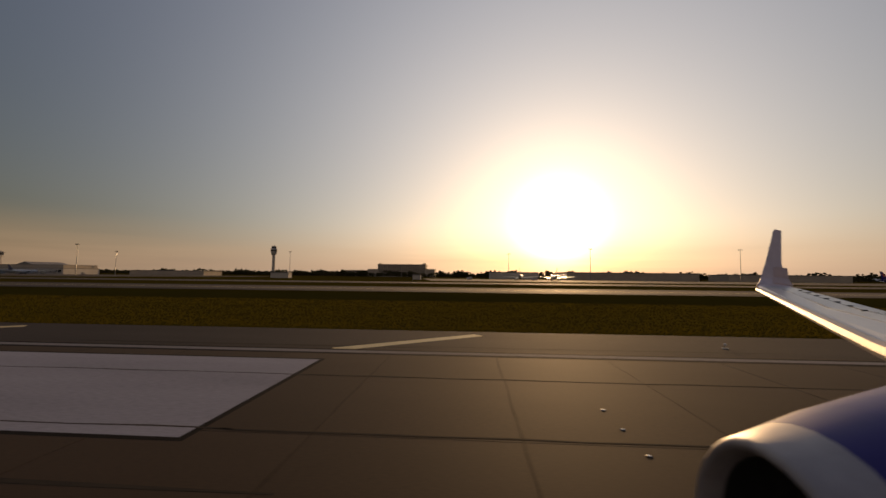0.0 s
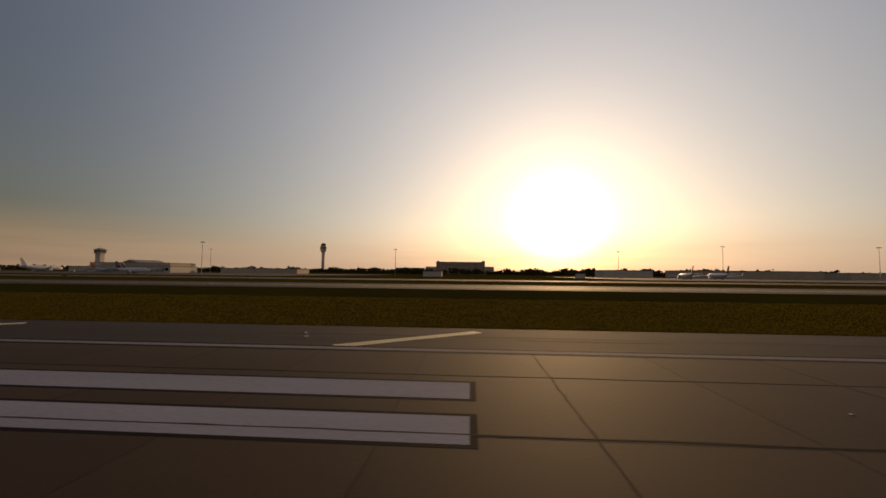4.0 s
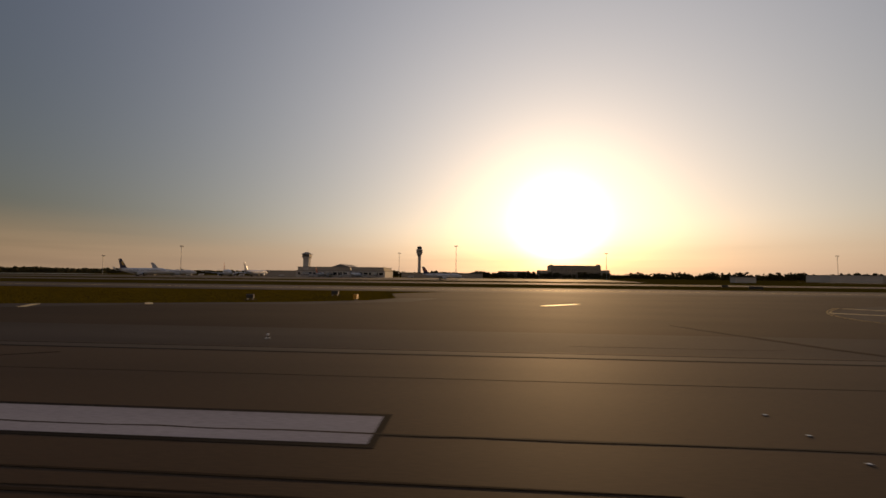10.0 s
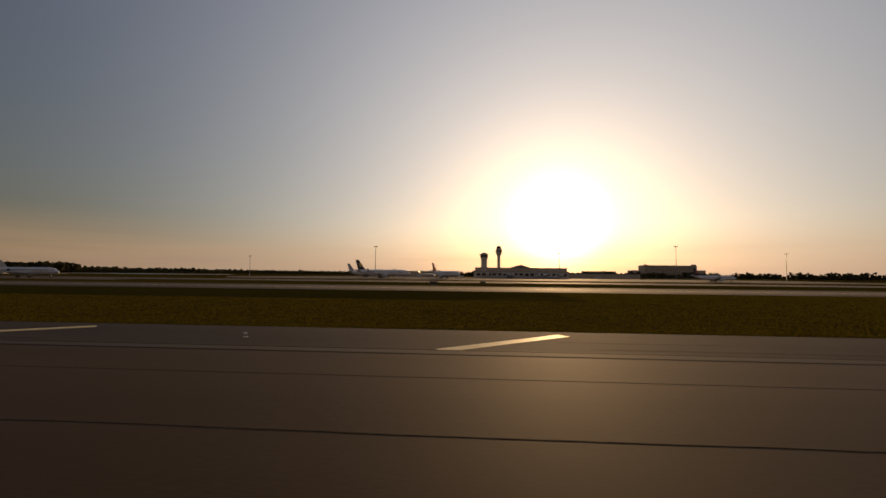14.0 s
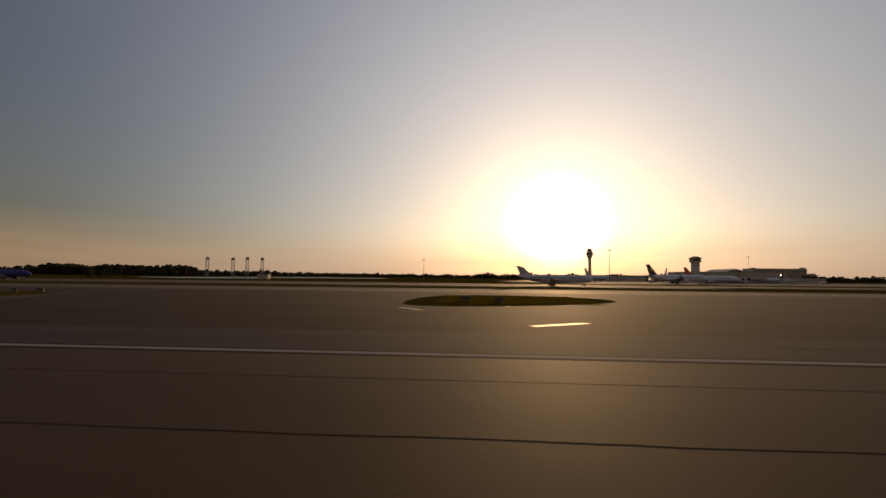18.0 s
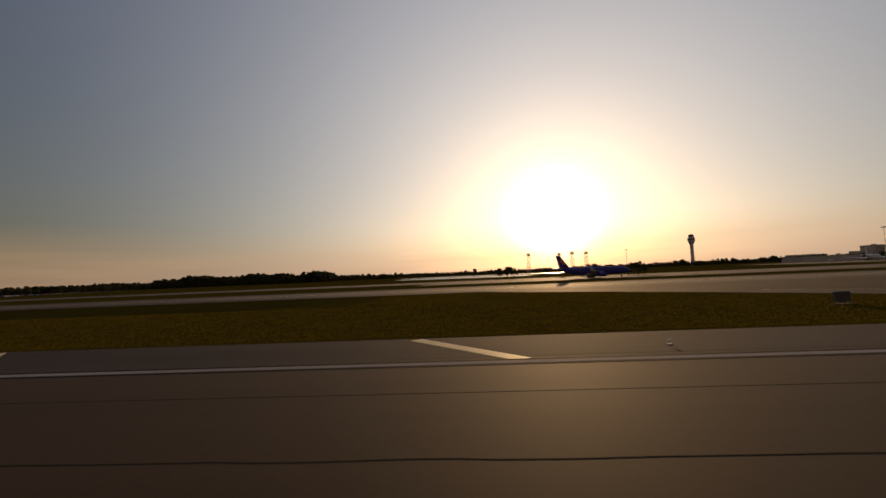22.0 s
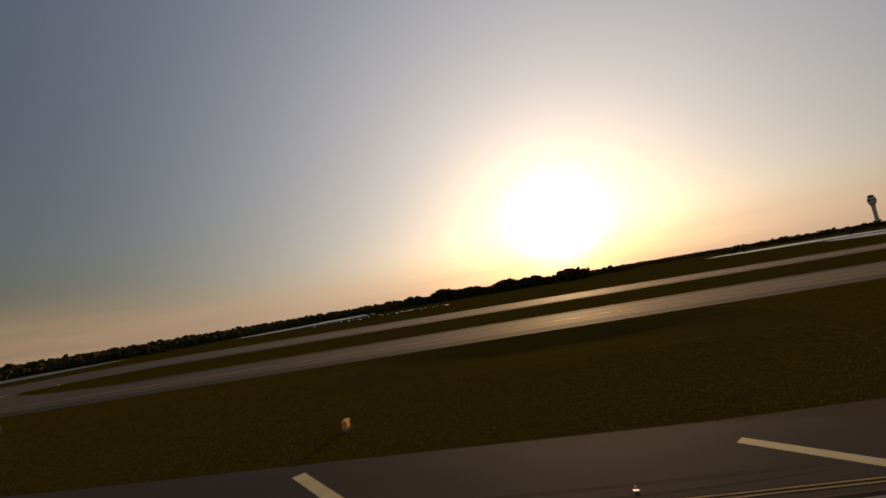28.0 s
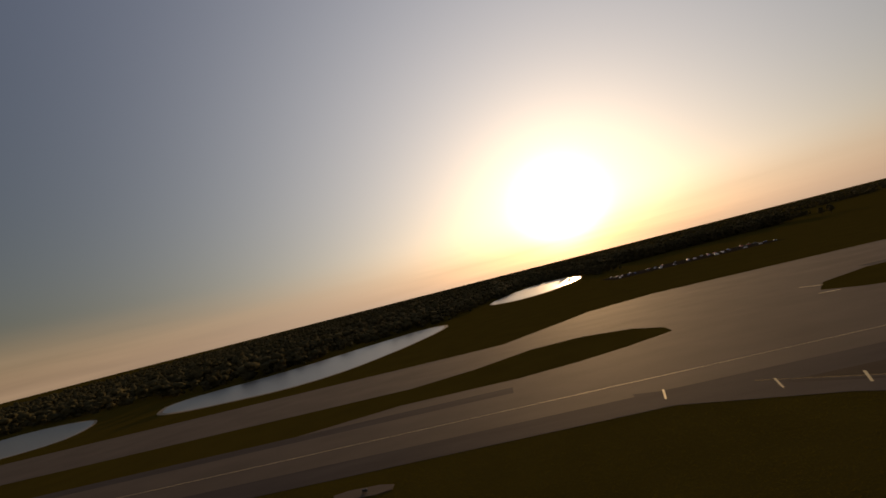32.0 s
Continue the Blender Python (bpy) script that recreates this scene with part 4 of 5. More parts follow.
def drain_culvert(s, q):
    ob = thing("drain_culvert", s, q, 0, 0.25, "grey concrete drain headwall low in the grass", "culvert")
    part("headwall", boxes((-1.1, 1.1, -0.12, 0.12, -0.2, 0.22), bevel=0.04), TAXIWAY, ob)
    part("apron_slab", boxes((-1.3, 1.3, -0.9, -0.12, -0.2, 0.05), bevel=0.03), TAXIWAY, ob)
    part("pipe_mouth", boxes((-0.4, 0.4, -0.15, -0.12, 0.05, 0.19)), DARK_GLASS, ob, "dark pipe mouth")


drain_culvert(2161, 76)
drain_culvert(2172, 72)
for s, q in ((697, 55.3), (690.2, 66)):
    flat("concrete_pad", slab(block(s - 0.7, s + 0.7, q - 0.5, q + 0.5), -0.1, 0.07), TAXIWAY, "small pale concrete pad in the grass", "pad")
flat("concrete_pad", slab(rounded([(2428, 84), (2440, 84.5), (2442, 88.5), (2428, 88)], 1), -0.1, 0.16), TAXIWAY, "pale concrete pad in the grass", "pad")

# ---- masts and poles ----
def light_mast(s, q, height):
    ob = thing("light_mast", s, q, 0, 0.3, "tall grey lattice mast with a dark light platform", "mast", "lattice masts")
    for x in (-1.1, 1.1):
        for y in (-1.1, 1.1):
            part("leg", tube(0.16, 0.13, 0, height, 6, x, y), STEEL, ob)
    bm = bmesh.new()
    z, sgn = 0.6, 1
    while z < height - 2:
        for x0, y0, x1, y1 in ((-1.1, -1.1, 1.1, -1.1), (1.1, -1.1, 1.1, 1.1), (1.1, 1.1, -1.1, 1.1), (-1.1, 1.1, -1.1, -1.1)):
            a, b = Vector((x0, y0, z)), Vector((x1, y1, z + 1.6))
            if sgn < 0:
                a.z, b.z = b.z, a.z
            d = (b - a)
            n = Vector((0, 0, 1)).cross(d).normalized() * 0.07
            u = d.cross(n).normalized() * 0.07
            va = [bm.verts.new(a + o) for o in (n, u, -n, -u)]
            vb = [bm.verts.new(b + o) for o in (n, u, -n, -u)]
            for i in range(4):
                bm.faces.new((va[i], va[(i + 1) % 4], vb[(i + 1) % 4], vb[i]))
        z, sgn = z + 1.6, -sgn
    part("lattice", bm, STEEL, ob)
    part("platform", boxes((-1.4, 1.4, -1.4, 1.4, height - 2.2, height - 2.0), (-1.3, 1.3, -1.4, -1.3, height - 2.0, height - 1.2), (-1.3, 1.3, 1.3, 1.4, height - 2.0, height - 1.2)), DARK_STEEL, ob, "dark railed platform")
    part("lamp_head", boxes((-1.2, 1.2, -0.4, 0.4, height - 1.0, height + 0.2), bevel=0.1), DARK_STEEL, ob)
    return ob


for s, q, h in ((1527.6, 371.5, 19.9), (1501, 369, 19.3), (1489, 372, 20), (1476, 375, 19.7)):
    light_mast(s, q, h)


def high_pole(s, q, height):
    ob = thing("apron_light_pole", s, q, 0, 0, "slim grey high-mast pole with a ring of floodlights", "light pole", "apron light poles")
    part("pole", tube(0.42, 0.2, 0, height, 8), STEEL, ob)
    part("ring", turned([(0.4, height - 0.5), (1.9, height - 0.4), (1.9, height - 0.1), (0.4, height)], 12), DARK_STEEL, ob)
    for i in range(6):
        a = i * math.pi / 3
        x, y = 1.9 * math.cos(a), 1.9 * math.sin(a)
        part("floodlight", boxes((x - 0.35, x + 0.35, y - 0.35, y + 0.35, height - 1.1, height - 0.4), bevel=0.06), DARK_STEEL, ob)
    return ob


for s, q, h in ((782, 468, 38), (1121, 482, 37), (154, 525, 40), (875, 625, 38), (-26, 525, 40), (573, 596, 38), (1350, 616, 30), (247, 616, 38)):
    high_pole(s, q, h)


# ---- buildings ----
def control_tower(s, q):
    ob = thing("control_tower", s, q, 0, 0, "tall concrete control tower with a bulging glazed head", "control tower")
    part("shaft", turned([(6.0, 0), (5.6, 7), (4.9, 16), (4.5, 44), (4.6, 58), (5.4, 63)], 16), WALL, ob, smooth=True)
    part("head", turned([(5.4, 63), (8.2, 68), (9.6, 74), (9.6, 81), (8.4, 84.5)], 16), WALL, ob, smooth=True)
    for i in range(16):
        a = i * math.pi / 8
        bm = boxes((-1.4, 1.4, -0.08, 0.08, 75, 80), bevel=0.03)
        part("head_window", bm, DARK_GLASS, ob, at=(9.6 * math.sin(a), -9.6 * math.cos(a), 0), rot=a)
    part("cab_glazing", turned([(6.2, 84.5), (7.2, 89)], 16), DARK_GLASS, ob, "dark slanted cab windows")
    part("cab_roof", turned([(7.6, 89), (7.4, 90.2), (4.0, 92), (1.0, 92.8)], 16), ROOF, ob)
    part("antenna", tube(0.18, 0.06, 92.6, 96.5, 6), STEEL, ob)


control_tower(922, 1250)


def terminal(s0, s1, q0, q1, h):
    """A low airside building whose long front looks to the runway."""
    cs, L, D = (s0 + s1) / 2, s1 - s0, q1 - q0
    ob = thing("airside_terminal", cs, q0, 0, 0, "long low pale airside terminal with a shallow peaked roof", "terminal building")
    part("wall", boxes((-L / 2, L / 2, 0, D, 0, h * 0.62)), WALL, ob)
    part("upper_wall", boxes((-L / 2 + 2, L / 2 - 2, 1.5, D - 1.5, h * 0.62, h)), DARK_WALL, ob)
    part("parapet", boxes((-L / 2 - 0.4, L / 2 + 0.4, -0.4, D + 0.4, h * 0.60, h * 0.66)), ROOF, ob)
    bm = bmesh.new()
    v = [bm.verts.new(p) for p in ((-14, 1, h), (14, 1, h), (14, D - 1, h), (-14, D - 1, h), (0, 1, h + 4.6), (0, D - 1, h + 4.6))]
    for f in ((0, 1, 4), (2, 3, 5), (0, 4, 5, 3), (1, 2, 5, 4), (0, 3, 2, 1)):
        bm.faces.new([v[i] for i in f])
    part("peaked_roof", bm, ROOF, ob, "grey peaked skylight roof")
    part("roof", boxes((-L / 2 + 1.6, L / 2 - 1.6, 1.1, D - 1.1, h, h + 0.5)), ROOF, ob)
    for i in range(int(L / 7)):
        x = -L / 2 + 3 + i * 7
        part("window", boxes((x, x + 5.2, -0.1, 0.05, h * 0.22, h * 0.5)), DARK_GLASS, ob)
    for x in (-L * 0.36, -L * 0.1, L * 0.16, L * 0.4):
        bridge = part("jet_bridge", boxes((x - 1.6, x + 1.6, -22, 0, 3.6, 6.4), bevel=0.1), WALL, ob, "pale boarding bridge")
        part("bridge_leg", boxes((x - 1.2, x - 0.7, -19, -18.5, 0, 3.6), (x + 0.7, x + 1.2, -19, -18.5, 0, 3.6)), STEEL, bridge)


terminal(880, 1003, 545, 602, 13.4)


def ramp_tower(s, q):
    ob = thing("ramp_tower", s, q, 0, 0, "squat square ramp tower with an overhanging cab roof", "control tower")
    part("shaft", boxes((-3.8, 3.8, -3.8, 3.8, 0, 26), bevel=0.3), WALL, ob)
    part("cab_floor", boxes((-5.2, 5.2, -5.2, 5.2, 26, 27.2), bevel=0.2), WALL, ob)
    part("cab_glazing", boxes((-4.8, 4.8, -4.8, 4.8, 27.2, 30.8)), DARK_GLASS, ob, "dark cab windows")
    bm = bmesh.new()
    v = [bm.verts.new(p) for p in ((-6.4, -6.4, 30.8), (6.4, -6.4, 30.8), (6.4, 6.4, 30.8), (-6.4, 6.4, 30.8), (-2, -2, 33.6), (2, -2, 33.6), (2, 2, 33.6), (-2, 2, 33.6))]
    for f in ((3, 2, 1, 0), (4, 5, 6, 7), (0, 1, 5, 4), (1, 2, 6, 5), (2, 3, 7, 6), (3, 0, 4, 7)):
        bm.faces.new([v[i] for i in f])
    part("cab_roof", bm, ROOF, ob)
    part("antenna", tube(0.1, 0.05, 33.6, 37.5, 5), STEEL, ob)


ramp_tower(990, 550)


def big_block(s0, s1, q, depth, h, label, mat=DARK_WALL, floors=6, step=0.0, name="hotel_block"):
    cs, L = (s0 + s1) / 2, s1 - s0
    ob = thing(name, cs, q, 0, 0, label, "building")
    part("wall", boxes((-L / 2, L / 2, 0, depth, 0, h)), mat, ob)
    part("roof", boxes((-L / 2 - 0.5, L / 2 + 0.5, -0.5, depth + 0.5, h, h + 0.9)), ROOF, ob)
    if step:
        part("side_wing", boxes((L / 2, L / 2 + step, 4, depth, 0, h * 0.66)), mat, ob)
        part("side_wing", boxes((-L / 2 - step * 1.2, -L / 2, 4, depth, 0, h * 0.62)), mat, ob)
        part("plant_room", boxes((L / 2 - 9, L / 2 - 1, 3, 12, h, h + 4)), mat, ob)
        part("plant_room", boxes((-L / 2 + 2, -L / 2 + 8, 3, 12, h, h + 3)), mat, ob)
    if floors:
        gap = h / (floors + 0.5)
        for i in range(floors):
            n = int(L / 5)
            wide = (L - 4) / n
            for j in range(n):
                if i == 0 and j == 0:
                    pane = part("window", boxes((0, wide * 0.7, -0.12, 0.02, 0, gap * 0.55)), DARK_GLASS, ob, "dark window", at=(-L / 2 + 2 + wide * 0.15, 0, gap * 0.5)).data
                    continue
                win = new("window", pane)
                win.parent, win.location = ob, Vector((-L / 2 + 2 + wide * (j + 0.15), 0, gap * (i + 0.5))) * K
    return ob


big_block(424, 555, 1100, 40, 33, "broad flat-roofed hotel block with stepped ends", floors=9, step=24)
big_block(596, 683, 1193, 30, 17, "low wide building half hidden by trees", floors=3, name="parking_garage")
big_block(-5, 171, 577, 60, 10, "long low tan hangar with a flat roof", DARK_WALL, 0, name="hangar")
big_block(-216, -55, 596, 50, 9, "long low tan hangar with a flat roof", DARK_WALL, 0, name="hangar")
big_block(207, 275, 596, 40, 9.5, "low pale cargo shed", WALL, 0, name="cargo_shed")
big_block(746, 876, 654, 50, 7, "low grey concourse beyond the apron", DARK_WALL, 0, name="concourse")
big_block(1025, 1105, 616, 40, 8, "low grey concourse beyond the apron", DARK_WALL, 0, name="concourse")
big_block(492, 511, 414, 8, 5, "small white equipment shed in the grass", WALL, 0, name="equipment_shed")
big_block(353, 361, 404, 5, 4, "small white equipment shed in the grass", WALL, 0, name="equipment_shed")
big_block(1473, 1483, 380, 6, 4, "small white equipment shed below the masts", WALL, 0, name="equipment_shed")


# ---- aircraft ----
def window_row(bm, x0, x1, y, z0, z1, n):
    step = (x1 - x0) / n
    for i in range(n):
        box(bm, x0 + step * (i + 0.15), x0 + step * (i + 0.85), y - 0.12, y + 0.02, z0, z1)
    return bm


def jet(s, q, rot, scale, body, tail, label, kind="twin", accent=None, z=0.045):
    """An airliner about 37 m long at scale 1, nose along +x."""
    ob = thing("airliner", s, q, z, rot, label, "airliner")
    k = scale
    secs = [(18.6, 3.0, 0.05, 0.05), (18.2, 3.0, 0.55, 0.5), (17.2, 3.15, 1.15, 1.1), (15.5, 3.4, 1.7, 1.75), (13.2, 3.55, 1.95, 2.0), (-6, 3.55, 1.95, 2.0),
            (-10, 3.75, 1.7, 1.75), (-14, 4.25, 1.1, 1.2), (-17.4, 4.8, 0.4, 0.45), (-18.3, 4.95, 0.1, 0.12)]
    part("fuselage", loft([(x * k, 0, h * k, a * k, b * k) for x, h, a, b in secs], 18), body, ob, smooth=True)
    part("belly_fairing", loft([(x * k, 0, h * k, a * k, b * k) for x, h, a, b in ((5.5, 2.1, 0.2, 0.2), (4, 1.95, 1.7, 0.8), (-3, 1.95, 1.8, 0.85), (-5.5, 2.2, 0.3, 0.3))], 12), GREY_SKIN, ob, smooth=True)
    for sgn in (1, -1):
        part("wing", foil([(sp * sgn * k, x0 * k, x1 * k, h * k, th * k) for sp, x0, x1, h, th in
                           ((1.2, 4.6, -3.4, 2.3, 1.0), (6.0, 1.6, -3.2, 2.75, 0.6), (16.2, -4.3, -6.0, 3.75, 0.2), (16.6, -4.8, -6.2, 4.4, 0.14), (17.0, -5.6, -6.6, 5.9, 0.08))]), GREY_SKIN, ob, "pale grey swept wing")
    fin = [(4.9, -9.8, -16.6, 0, 0.5), (5.9, -12.0, -16.9, 0, 0.42), (11.9, -16.4, -18.6, 0, 0.22)] if kind == "twin" else [(4.9, -10.6, -16.6, 0, 0.5), (9.2, -15.4, -18.4, 0, 0.35)]
    f = part("fin", foil([(a * k, b * k, c * k, d, e * k) for a, b, c, d, e in fin], True), tail, ob, "painted tail fin")
    if accent:
        part("fin_emblem", foil([(7.4 * k, -13.4 * k, -16.2 * k, 0, 0.52 * k), (9.8 * k, -15.2 * k, -17.2 * k, 0, 0.42 * k)], True), accent, f, "bright emblem patch")
    for sgn in (1, -1):
        if kind == "twin":
            part("tailplane", foil([(0.4 * sgn * k, -14.2 * k, -17.4 * k, 4.9 * k, 0.35 * k), (6.2 * sgn * k, -17.2 * k, -18.6 * k, 5.5 * k, 0.12 * k)]), GREY_SKIN, ob)
            en = part("engine", loft([(x * k, 5.2 * sgn * k, 1.55 * k, r * k, r * k) for x, r in ((4.6, 0.92), (4.4, 1.05), (3.4, 1.15), (1.6, 1.1), (0.2, 0.8))], 14), body if body is not WHITE_SKIN else GREY_SKIN, ob, smooth=True)
            part("intake", loft([(x * k, 5.2 * sgn * k, 1.55 * k, r * k, r * k) for x, r in ((4.62, 0.8), (4.2, 0.78))], 14), INTAKE, en, "dark engine intake")
            part("pylon", boxes(((-0.6) * k, 3.2 * k, (5.2 * sgn - 0.15) * k, (5.2 * sgn + 0.15) * k, 2.4 * k, 2.95 * k)), GREY_SKIN, ob)
        else:
            part("tailplane", foil([(0.2 * sgn * k, -15.6 * k, -18.6 * k, 9.2 * k, 0.3 * k), (5.6 * sgn * k, -18.2 * k, -19.4 * k, 9.5 * k, 0.12 * k)]), GREY_SKIN, ob)
            en = part("engine", loft([(x * k, 2.7 * sgn * k, 4.1 * k, r * k, r * k) for x, r in ((-7.6, 0.75), (-7.8, 0.85), (-10.5, 0.9), (-12.4, 0.6))], 12), GREY_SKIN, ob, smooth=True)
            part("intake", loft([(x * k, 2.7 * sgn * k, 4.1 * k, r * k, r * k) for x, r in ((-7.58, 0.66), (-7.9, 0.64))], 12), INTAKE, en, "dark engine intake")
        gear = part("main_gear", boxes(((-1.6) * k, (-1.3) * k, (3.0 * sgn - 0.15) * k, (3.0 * sgn + 0.15) * k, 0.5 * k, 2.4 * k)), STEEL, ob)
        for dx in (-2.0, -0.9):
            bm = tube(0.52 * k, 0.52 * k, -0.3 * k, 0.3 * k, 12)
            bmesh.ops.rotate(bm, verts=bm.verts, cent=(0, 0, 0), matrix=Matrix.Rotation(radians(90), 3, "X"))
            part("wheel", bm, TYRE, gear, at=(dx * k, 3.0 * sgn * k, 0.52 * k))
        part("cabin_windows", window_row(bmesh.new(), -11 * k, 14 * k, 0, 3.95 * k, 4.25 * k, 34), DARK_GLASS, ob, "row of small dark cabin windows", at=(0, -1.93 * k if sgn > 0 else 2.03 * k, 0))
    gear = part("nose_gear", boxes((13.9 * k, 14.2 * k, -0.12 * k, 0.12 * k, 0.4 * k, 2.0 * k)), STEEL, ob)
    bm = tube(0.4 * k, 0.4 * k, -0.25 * k, 0.25 * k, 12)
    bmesh.ops.rotate(bm, verts=bm.verts, cent=(0, 0, 0), matrix=Matrix.Rotation(radians(90), 3, "X"))
    part("wheel", bm, TYRE, gear, at=(14.05 * k, 0, 0.4 * k))
    part("windscreen", loft([(x * k, 0, h * k, a * k, b * k) for x, h, a, b in ((17.05, 3.72, 0.95, 0.35), (16.3, 4.1, 1.3, 0.42), (15.9, 4.25, 1.2, 0.5))], 12), DARK_GLASS, ob, "dark cockpit windows", smooth=True)
    return ob


jet(1092, 390, 0.0, 1.45, WHITE_SKIN, NAVY_SKIN, "large white airliner with a dark gold-marked tail on the apron", accent=GOLD_SKIN)
jet(1035, 438, -0.9, 1.4, WHITE_SKIN, RED_SKIN, "white airliner with a red tail parked at an angle")
jet(1048, 524, 1.5, 1.45, WHITE_SKIN, GREY_SKIN, "white airliner nosed in at the terminal")
jet(914, 524, 1.5, 1.1, WHITE_SKIN, NAVY_SKIN, "white airliner nosed in at the terminal")
jet(792, 380, 0.0, 1.0, WHITE_SKIN, NAVY_SKIN, "white airliner with a dark tail on the apron", accent=RED_SKIN)
jet(959, 527, 1.45, 1.05, WHITE_SKIN, RED_SKIN, "white airliner with a red tail at the terminal")
jet(1132, 486, 0.6, 1.3, WHITE_SKIN, GREY_SKIN, "white airliner with a pale tail on the apron")
jet(1240.5, 201.5, 0.0, 0.98, GREY_SKIN, GREY_SKIN, "silver rear-engined airliner with a high tailplane", "rear")
jet(1523, 198, 0.0, 0.92, BLUE_SKIN, BLUE_SKIN, "violet-blue airliner with an orange-red tail on the pad", accent=RED_SKIN)
jet(1781.5, 133, 0.0, 0.93, WHITE_SKIN, NAVY_SKIN, "white airliner with a dark tail rolling on the taxiway")
jet(-20, 331, 0.0, 0.9, BLUE_SKIN, BLUE_SKIN, "violet-blue airliner parked on the far apron", accent=RED_SKIN)
jet(254, 414, 1.4, 1.1, WHITE_SKIN, RED_SKIN, "white airliner with a red tail at the far apron")
jet(219, 423, 1.5, 1.1, WHITE_SKIN, NAVY_SKIN, "white airliner with a dark tail at the far apron")
flat("holding_pad", slab([(1171, 176), (1605, 176), (1585, 250), (1192, 250)], -0.3, 0.043), TAXIWAY, "pale concrete holding pad beside the taxiway", "pad")

# ---- own aircraft's wing, at the start of the run ----
ENG = 0.44
wing = thing("aircraft_wing", 304.034, -0.107, 0.344, 0, "silver-grey wing with an upturned orange winglet and violet-blue engine", "aircraft wing")
wing.rotation_euler, wing.scale = (radians(-0.49), radians(-0.19), radians(1.01)), (1, 1.036, 1)
part("wing_panel", foil([(2.2, 3.2, 10.2, 2.35, 0.85), (5.0, 4.75, 9.6, 2.45, 0.6), (8.0, 6.3, 9.35, 2.58, 0.42), (12.0, 8.5, 10.7, 2.80, 0.3), (16.6, 10.75, 12.2, 3.33, 0.2)]), GREY_SKIN, wing, smooth=False)
part("slat", foil([(3.0, 3.45, 3.95, 2.37, 0.5), (8.0, 6.16, 6.55, 2.56, 0.3), (16.4, 10.5, 10.85, 3.29, 0.16)]), LIP_METAL, wing, "polished leading edge")
wl = part("winglet", foil([(16.6, 10.75, 12.1, 3.33, 0.2), (17.0, 11.0, 12.15, 3.42, 0.17), (17.3, 11.35, 12.22, 3.65, 0.13), (17.6, 11.8, 12.38, 4.3, 0.1), (18.1, 12.5, 12.82, 5.65, 0.06)]), LILAC_SKIN, wing, "lilac-grey winglet")
part("winglet_patch", foil([(17.02, 11.5, 12.30, 3.44, 0.19), (17.32, 11.75, 12.40, 3.68, 0.15), (17.5, 11.95, 12.5, 4.1, 0.13)]), FADED_ORANGE, wl, "faded orange patch")
part("winglet_edge", foil([(17.0, 10.96, 11.5, 3.42, 0.19), (17.3, 11.31, 11.75, 3.65, 0.15), (17.6, 11.76, 12.1, 4.3, 0.12), (18.1, 12.52, 12.75, 5.66, 0.07)]), LILAC_SKIN, wl)
for i in range(7):
    t = i / 6
    part("vortex_vane", boxes((-0.06, 0.06, -0.012, 0.012, 0, 0.035)), DARK_STEEL, wing, at=(9.0 + 1.9 * t, 11.0 + 4.0 * t, 2.93 + 0.36 * t))
for y0, x0, y1, x1, wide in ((8.2, 8.3, 15.4, 11.25, 0.03), (5.2, 7.6, 8.2, 8.3, 0.03), (8.2, 8.3, 8.25, 9.4, 0.025), (11.6, 9.7, 11.65, 10.45, 0.025), (15.4, 11.25, 15.45, 11.8, 0.025), (5.5, 5.9, 15.8, 10.95, 0.02)):
    bm = bmesh.new()
    steps, rings = 8, []
    for i in range(steps + 1):
        u = i / steps
        y, x = y0 + (y1 - y0) * u, x0 + (x1 - x0) * u
        nx, ny = (y1 - y0), -(x1 - x0)
        n = math.hypot(nx, ny)
        span = [(2.2, 3.2, 10.2, 2.35, 0.85), (5.0, 4.75, 9.6, 2.45, 0.6), (8.0, 6.3, 9.35, 2.58, 0.42), (12.0, 8.5, 10.7, 2.80, 0.3), (16.6, 10.75, 12.2, 3.33, 0.2)]
        lead, trail, mid, thick = (float(np.interp(y, [q[0] for q in span], [q[k] for q in span])) for k in (1, 2, 3, 4))
        top = mid + thick / 2 * float(np.interp((x - lead) / (trail - lead), (0, 0.08, 0.3, 0.65, 1), (0, 0.7, 1, 0.62, 0.03)))
        rings.append([bm.verts.new((x + nx / n * e, y + ny / n * e, top + h)) for e, h in ((-wide / 2, 0.004), (wide / 2, 0.004), (wide / 2, -0.03), (-wide / 2, -0.03))])
    for a, b in zip(rings, rings[1:]):
        for i in range(4):
            bm.faces.new((a[i], a[(i + 1) % 4], b[(i + 1) % 4], b[i]))
    part("panel_gap", bm, DARK_STEEL, wing, "thin dark gap between wing panels")
nac = part("engine", loft([(x + ENG, 4.83, 1.36, r, r) for x, r in ((2.20, 1.08), (2.6, 1.22), (3.3, 1.41), (4.4, 1.50), (5.4, 1.25), (6.2, 0.9))], 32, caps=False), BLUE_SKIN, wing, "violet-blue engine cowling", smooth=True)
part("intake_lip", loft([(x + ENG, 4.83, 1.36, r, r) for x, r in ((2.20, 1.08), (2.05, 1.03), (1.86, 0.97), (1.80, 0.91), (1.84, 0.86), (2.0, 0.82))], 32, caps=False), LIP_METAL, nac, "bright metal intake lip", smooth=True)
part("intake_duct", loft([(x + ENG, 4.83, 1.36, r, r) for x, r in ((2.0, 0.82), (2.9, 0.80), (2.95, 0.02))], 32, caps=False), INTAKE, nac, "dark intake duct", smooth=True)
